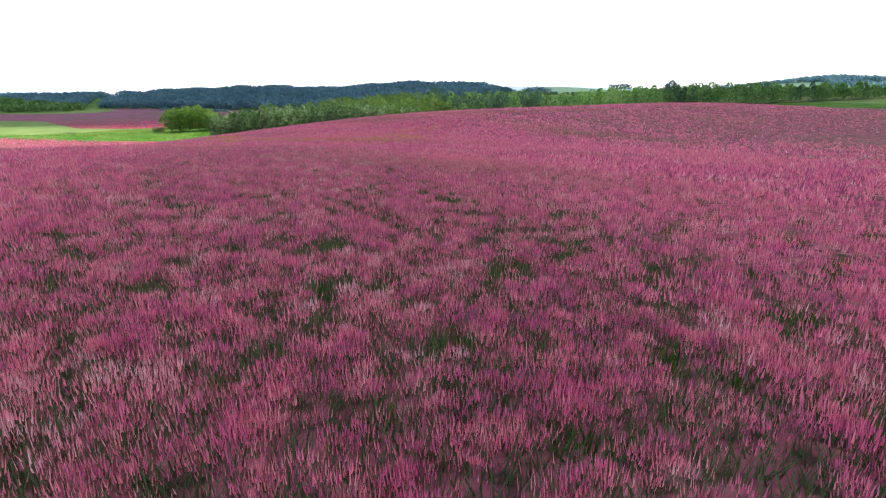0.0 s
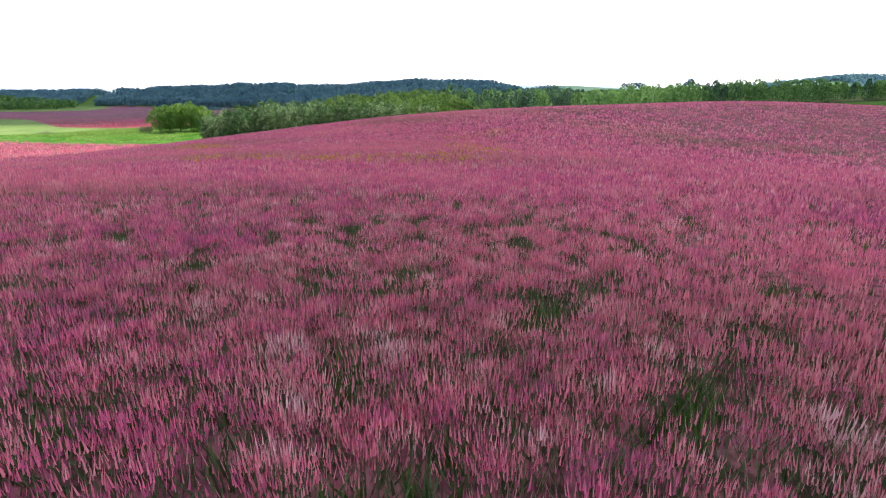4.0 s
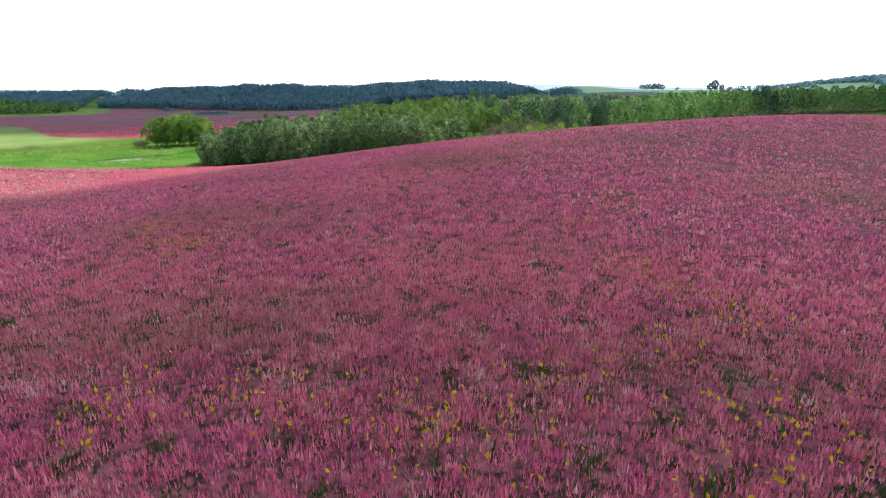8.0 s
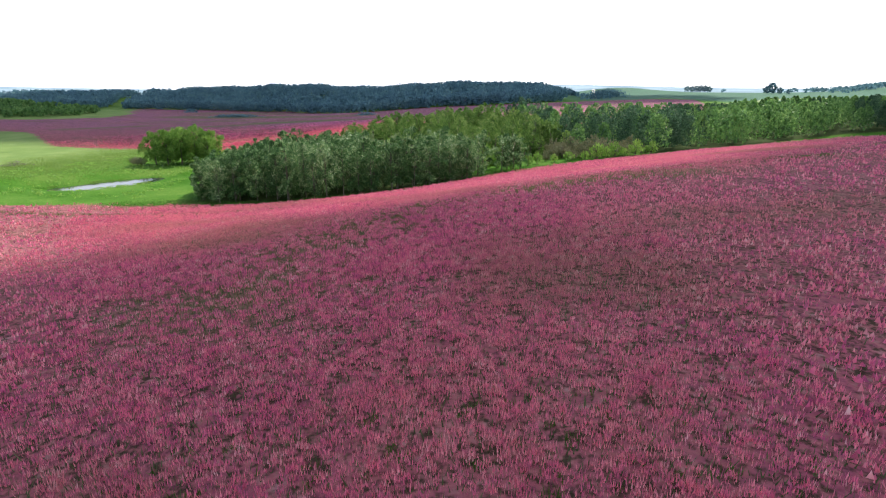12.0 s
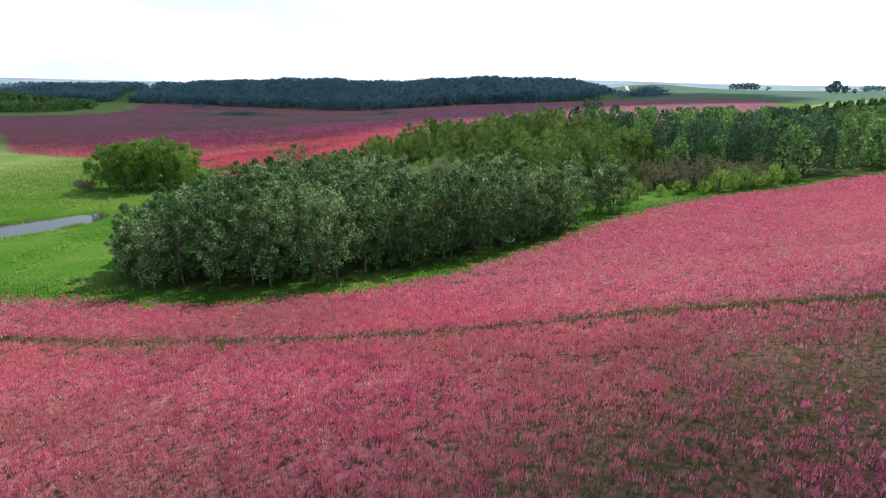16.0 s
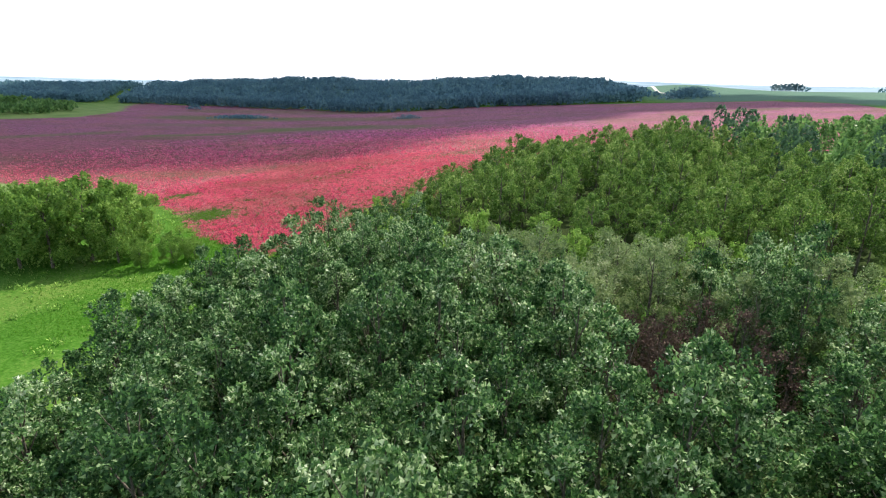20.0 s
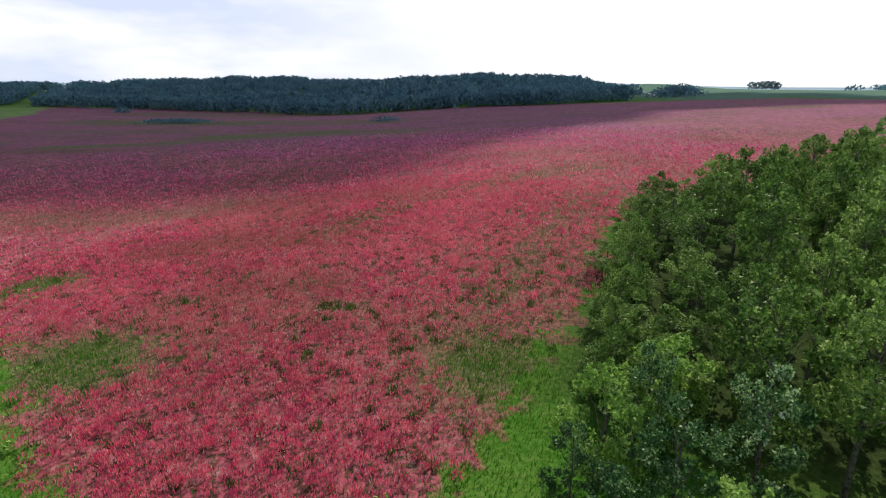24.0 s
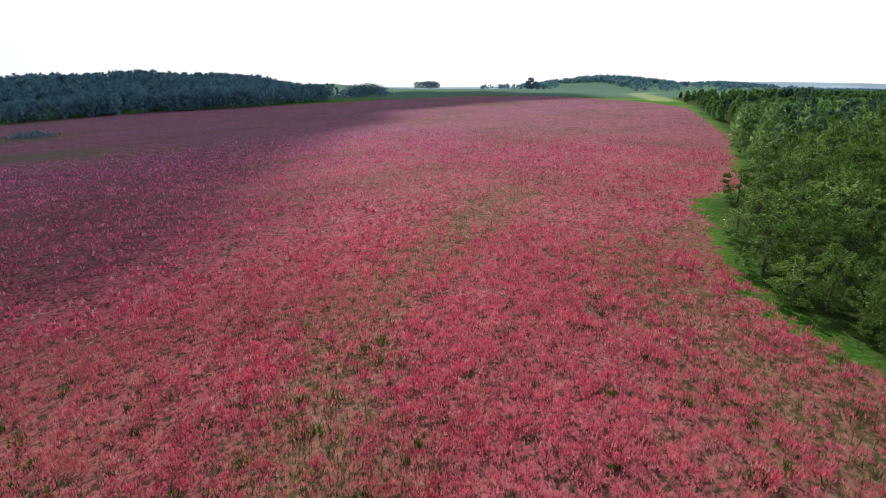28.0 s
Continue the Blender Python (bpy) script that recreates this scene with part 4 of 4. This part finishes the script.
# ---- the flowers ----


def spikes(pts, each, wide, tall, name, label, r, spread_out=0.15, lift=0.1):
    """Flowering plants: each a fan of upright pointed spikes."""
    size = r.uniform(0.65, 1.25, len(pts))
    off = r.normal(0, spread_out, (len(pts), each, 2))
    far_out = np.hypot(off[..., 0], off[..., 1]) / spread_out
    crown_at = (lift + 0.26 * size[:, None] - 0.055 * far_out + 0.04 * r.uniform(-1, 1, far_out.shape)).ravel()
    p = (pts[:, None] + off * size[:, None, None]).reshape(-1, 2)
    n = len(p)
    h = tall * (np.repeat(size, each) * 0.4 + 0.6) * r.uniform(0.65, 1.3, n)
    w = wide * r.uniform(0.7, 1.35, n) * 0.5
    lean = off.reshape(-1, 2) / spread_out * 0.09 * h[:, None] + r.normal(0, 0.07, (n, 2)) * h[:, None]
    z = height(p[:, 0], p[:, 1]) + np.maximum(0.03, crown_at)
    ang = r.uniform(0, 2 * math.pi, n)

    def at(turn, out, up):
        return np.stack([p[:, 0] + np.cos(ang + turn) * w * out + lean[:, 0] * up, p[:, 1] + np.sin(ang + turn) * w * out + lean[:, 1] * up, z + h * up], -1)

    v = np.stack([at(0.4, 1.2, 0.0), at(0, 0, 1), at(2.7, 1.2, 0.1)], 1)
    faces = np.arange(n * 3).reshape(n, 3)
    return tagged(new(name, mesh_of(name, v.reshape(-1, 3), faces, M_FLOWER)), label, "flowers", kind="stuff")


def blades(pts, wide, tall, name, label, r, mat, category, lift=0.0):
    """Single bent blades and leaves, joined."""
    n = len(pts)
    z = land(pts[:, 0], pts[:, 1]) + lift
    h = tall * r.uniform(0.5, 1.3, n)
    ang = r.uniform(0, 2 * math.pi, n)
    w = wide * r.uniform(0.6, 1.4, n) * 0.5
    lean = r.normal(0, 0.3, (n, 2)) * h[:, None]
    v = np.zeros((n, 3, 3))
    v[:, 0] = np.stack([pts[:, 0] - np.cos(ang) * w, pts[:, 1] - np.sin(ang) * w, z - 0.02], -1)
    v[:, 1] = np.stack([pts[:, 0] + np.cos(ang) * w, pts[:, 1] + np.sin(ang) * w, z - 0.02], -1)
    v[:, 2] = np.stack([pts[:, 0] + lean[:, 0], pts[:, 1] + lean[:, 1], z + h], -1)
    return tagged(new(name, mesh_of(name, v.reshape(-1, 3), np.arange(n * 3).reshape(n, 3), mat)), label, category, kind="stuff")


WEEDY = 0.91


def sow(x0, x1, y0, y1, per_m2, r, poly, line=None, lo=0, hi=0, thin=True):
    """Sown plants: chance points of a field, thinned at its edge, on the lane and in gappy stands."""
    n = int((x1 - x0) * (y1 - y0) * per_m2)
    p = np.stack([r.uniform(x0, x1, n), r.uniform(y0, y1, n)], -1)
    if line is not None:
        d = line_reach(p[:, 0], p[:, 1], line)
        p = p[(d > lo * r.uniform(0.8, 1.0, n)) & (d < hi * r.uniform(0.0, 1.0, n) ** 0.3)]
        n = len(p)
    ok = reach(p[:, 0], p[:, 1], poly) > r.uniform(0, 1, n) ** 2.0 * 5.5 - 0.8
    ok &= line_reach(p[:, 0], p[:, 1], TRACK) > 0.3 + r.uniform(0, 1.0, n)
    if thin:
        ok &= 0.5 * patchy(p[:, 0], p[:, 1], 0.4, 3) + 0.5 * patchy(p[:, 0], p[:, 1], 9.0, 4) > r.uniform(-0.5, 0.40, n)
        ok &= patchy(p[:, 0], p[:, 1], 0.3, 9) < WEEDY + r.uniform(-0.03, 0.02, n)   # weeds have ousted the crop there
        for way, broad in ((WEED_BAND, 5.5), (LATE_BAND, 3.2), (EDGE_BAND, 3.6)):
            ok &= line_reach(p[:, 0], p[:, 1], way) > np.abs(r.normal(0, broad, n)) * (r.uniform(0, 1, n) < 0.7)
        for ax, ay, bx, by, broad, full in FAR_SWARDS:
            ok &= line_reach(p[:, 0], p[:, 1], [(ax, ay), (bx, by)]) > broad * 1.5 * r.uniform(0.2, 1, n) * (r.uniform(0, 1, n) < full)
        for ax, ay, rad in ((-104, 267, 5), (-76, 265, 4.5), (30, 210, 5), (-101, 276, 1.2), (-118, 283, 3), (60, 205, 3), (-88.5, 273.6, 0.9), (-87.6, 273.5, 0.8), (-86, 273.3, 0.8)):
            ok &= np.hypot((p[:, 0] - ax) * 0.8, p[:, 1] - ay) > rad * r.uniform(0.5, 1.3, n)
    return p[ok]


start, middle, late = path_line[:12], path_line[18:30], path_line[47:]
CROP = "dense pink flowering crop"
spikes(sow(-26, 16, 2, 50, 15, rng, NEAR_FIELD, start, 0, 7.5), 52, 0.0145, 0.125, "flower_spikes", "slender pink flower spikes of the crop", rng, 0.14, 0.12)
blades(sow(-32, 22, 2, 58, 150, rng, NEAR_FIELD, path_line[:14], 0, 10, False), 0.026, 0.46, "crop_leaves", "green stems and leaves under the pink flowers", rng, M_STEM, "leaves")
spikes(sow(-46, 32, 2, 58, 13, rng, NEAR_FIELD, start, 6.5, 20), 21, 0.026, 0.165, "flower_stand", CROP, rng, 0.15)
spikes(sow(-80, 66, 2, 110, 5, rng, NEAR_FIELD, start, 18, 55), 7, 0.075, 0.24, "flower_stand", CROP + " on the rise", rng, 0.2, 0.06)
spikes(sow(-40, 20, 46, 82, 10, rng, NEAR_FIELD, path_line[13:18], 0, 19), 20, 0.03, 0.185, "flower_stand", CROP, rng, 0.16)
spikes(sow(-64, 36, 66, 170, 8, rng, NEAR_FIELD, middle, 0, 21), 16, 0.042, 0.22, "flower_stand", CROP, rng, 0.17)
spikes(sow(-110, 20, 120, 185, 6.5, rng, NEAR_FIELD, path_line[27:36] + [(-62, 168)], 0, 26), 18, 0.046, 0.25, "flower_stand", CROP + " by the lane", rng, 0.18)
spikes(sow(-50, 70, 162, 260, 5, rng, NEAR_FIELD, [(-34, 178), (0, 195), (34, 228)], 0, 34), 11, 0.062, 0.25, "flower_stand", CROP + " beside the wood", rng, 0.19)
spikes(sow(-75, 48, 50, 190, 2.6, rng, NEAR_FIELD, path_line[16:34], 19, 46), 7, 0.095, 0.24, "flower_stand", CROP + " on the slope", rng, 0.24, 0.08)
spikes(sow(-190, 170, 20, 290, 0.9, rng, NEAR_FIELD, path_line[:34] + [(-60, 172), (0, 190), (40, 215)], 18, 110), 4, 0.22, 0.32, "flower_stand", CROP + " on the slope", rng, 0.3, 0.0)
spikes(sow(-170, -20, 235, 350, 7, rng, FAR_FIELD, late + [(-85, 290)], 0, 34), 15, 0.075, 0.22, "flower_stand", "dense rose-pink flowering crop behind the wood", rng, 0.18)
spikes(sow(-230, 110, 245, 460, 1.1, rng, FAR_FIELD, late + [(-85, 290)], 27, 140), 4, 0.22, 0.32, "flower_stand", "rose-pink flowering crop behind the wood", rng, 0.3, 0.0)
blades(sow(-70, 36, 38, 180, 10, rng, NEAR_FIELD, path_line[12:34], 0, 24, False), 0.06, 0.46, "crop_leaves", "green stems and leaves under the pink flowers", rng, M_STEM, "leaves")
blades(sow(-150, -40, 240, 340, 4, rng, FAR_FIELD, late + [(-85, 285)], 0, 30, False), 0.07, 0.44, "crop_leaves", "green stems and leaves under the rose-pink flowers", rng, M_STEM, "leaves")

# weeds in the crop
tufts = sow(-40, 30, 5, 130, 130, rng, NEAR_FIELD, path_line[:26], 0, 18, False)
tufts = tufts[patchy(tufts[:, 0], tufts[:, 1], 0.3, 9) > WEEDY - 0.01]
blades(tufts, 0.05, 0.34, "green_weeds", "dark green weed tufts between the flowers", rng, M_WEED, "weeds")
late_tufts = sow(-150, -40, 240, 345, 0.2, rng, FAR_FIELD, late, 0, 36, False)
late_tufts = np.concatenate([late_tufts, np.array([(-88.5, 273.6), (-87.6, 273.5), (-86, 273.3), (-101, 276.3), (-89.3, 273.4)])])
late_tufts = np.repeat(late_tufts, 22, 0) + rng.normal(0, 0.2, (len(late_tufts) * 22, 2))
blades(late_tufts, 0.08, 0.55, "green_weeds", "dark green weed tufts between the flowers", rng, M_WEED, "weeds")
gold = np.array([(-16.2, 62.2), (-14.6, 61.4), (-11.2, 65.1), (-4.8, 73.1), (-6.3, 76.5), (-6.5, 62.2), (-20.4, 63.5), (-24, 62.8), (-33.9, 85.4), (-37.2, 88.9),
                 (-1.1, 95.9), (-6.5, 86.4), (-32.7, 83.3), (-4, 70), (-7.5, 67), (-9, 60), (-31, 81), (-2.5, 91)])
gold = np.repeat(gold, 55, 0) + rng.normal(0, 1.1, (len(gold) * 55, 2))
gold_at = np.column_stack([gold, height(gold[:, 0], gold[:, 1]) + rng.uniform(0.5, 0.8, len(gold))])
gv, gf = leaves(gold_at, np.tile([0.0, 0.0, 1.0], (len(gold), 1)), 0.115, rng)
tagged(new("yellow_weeds", mesh_of("yellow_weeds", gv, gf, M_YELLOW)), "yellow flowering weeds among the pink crop", "weeds", kind="stuff")

olive = gold[::3] + rng.normal(0, 0.6, (len(gold[::3]), 2))
blades(olive, 0.09, 0.7, "green_weeds", "olive stems of the yellow flowering weeds", rng, M_WEED, "weeds")

for way, broad, count in ((WEED_BAND, 4.5, 8000), (LATE_BAND, 2.8, 2600), (EDGE_BAND, 3.0, 3600)):
    u = rng.uniform(0, 0.999, count) * (len(way) - 1)
    wb, k = np.array(way), u.astype(int)
    band = wb[k] + (wb[k + 1] - wb[k]) * (u - k)[:, None] + rng.normal(0, broad, (count, 2))
    blades(band, 0.06, 0.42, "green_weeds", "olive-green weeds in a poor band of the crop", rng, M_OLIVE, "weeds")

# grass of the meadow, the lane and the strips along the trees
def meadow(n, x0, x1, y0, y1, line=None, hi=0):
    p = np.stack([rng.uniform(x0, x1, n), rng.uniform(y0, y1, n)], -1)
    if line:
        p = p[line_reach(p[:, 0], p[:, 1], line) < hi * rng.uniform(0.3, 1, n)]
    edge = np.maximum(reach(p[:, 0], p[:, 1], NEAR_FIELD), reach(p[:, 0], p[:, 1], FAR_FIELD))
    trees = np.maximum(reach(p[:, 0], p[:, 1], WOOD), reach(p[:, 0], p[:, 1], GROVE))
    return p[(edge < rng.uniform(-1.0, 2.6, len(p)) ** 3 / 2.5) & (reach(p[:, 0], p[:, 1], POND) < -0.3) & (trees < 4)]


blades(meadow(420000, -122, -50, 225, 305, path_line[40:52], 26), 0.055, 0.2, "meadow_grass", "tall bright green meadow grass", rng, M_GRASS, "grass")
blades(meadow(260000, -95, 30, 168, 262, [(-85, 178), (-40, 184), (-10, 222), (20, 243)], 12), 0.07, 0.24, "meadow_grass", "tall green grass along the edge of the trees, darkened for their shade", rng, M_SHADEGRASS, "grass")
blades(meadow(90000, -200, -92, 205, 310, [(-150, 232), (-145, 280)], 46), 0.12, 0.3, "hay_grass", "pale yellow-green ripening meadow grass", rng, M_HAY, "grass")
tussocks = meadow(1500, -150, -80, 186, 300)
tussocks = tussocks[patchy(tussocks[:, 0], tussocks[:, 1], 4.0, 41) > 0.45]
clump = np.repeat(tussocks, 18, 0) + rng.normal(0, 0.32, (len(tussocks) * 18, 2))
clump_at = np.column_stack([clump, land(clump[:, 0], clump[:, 1]) + rng.uniform(0.08, 0.55, len(clump))])
cv, cf = leaves(clump_at, np.tile([0.0, 0.0, 1.0], (len(clump), 1)), 0.2, rng)
tagged(new("meadow_tussocks", mesh_of("meadow_tussocks", cv, cf, M_YOUNG)), "light green leafy tussocks scattered over the meadow", "weeds", kind="stuff")
reeds = np.stack([rng.uniform(-128, -98, 40000), rng.uniform(199, 229, 40000)], -1)
bank = reach(reeds[:, 0], reeds[:, 1], POND)
reeds = reeds[(bank < -0.2) & (bank > -3.5 * patchy(reeds[:, 0], reeds[:, 1], 2.0, 11) ** 2)]
blades(reeds, 0.06, 0.45, "reeds", "pale green reeds along the bank of the pond", rng, M_HAY, "reeds")
bare = np.array([(-104, 267), (-104, 267), (-76, 265), (-76, 265), (30, 210), (-118, 283)])
bare = np.repeat(bare, 1800, 0) + rng.normal(0, 2.6, (len(bare) * 1800, 2))
blades(bare, 0.06, 0.26, "meadow_grass", "green grass in bare patches of the crop", rng, M_GRASS, "grass")
n = 5000
s = rng.uniform(0, 1, n) * (len(TRACK) - 1)
k = s.astype(int)
tl = np.array(TRACK)
lp = tl[k] + (tl[k + 1] - tl[k]) * (s - k)[:, None] + rng.normal(0, 0.7, (n, 2))
blades(lp, 0.1, 0.38, "lane_grass", "olive-green grass grown over the lane through the crop", rng, M_LANE, "grass")
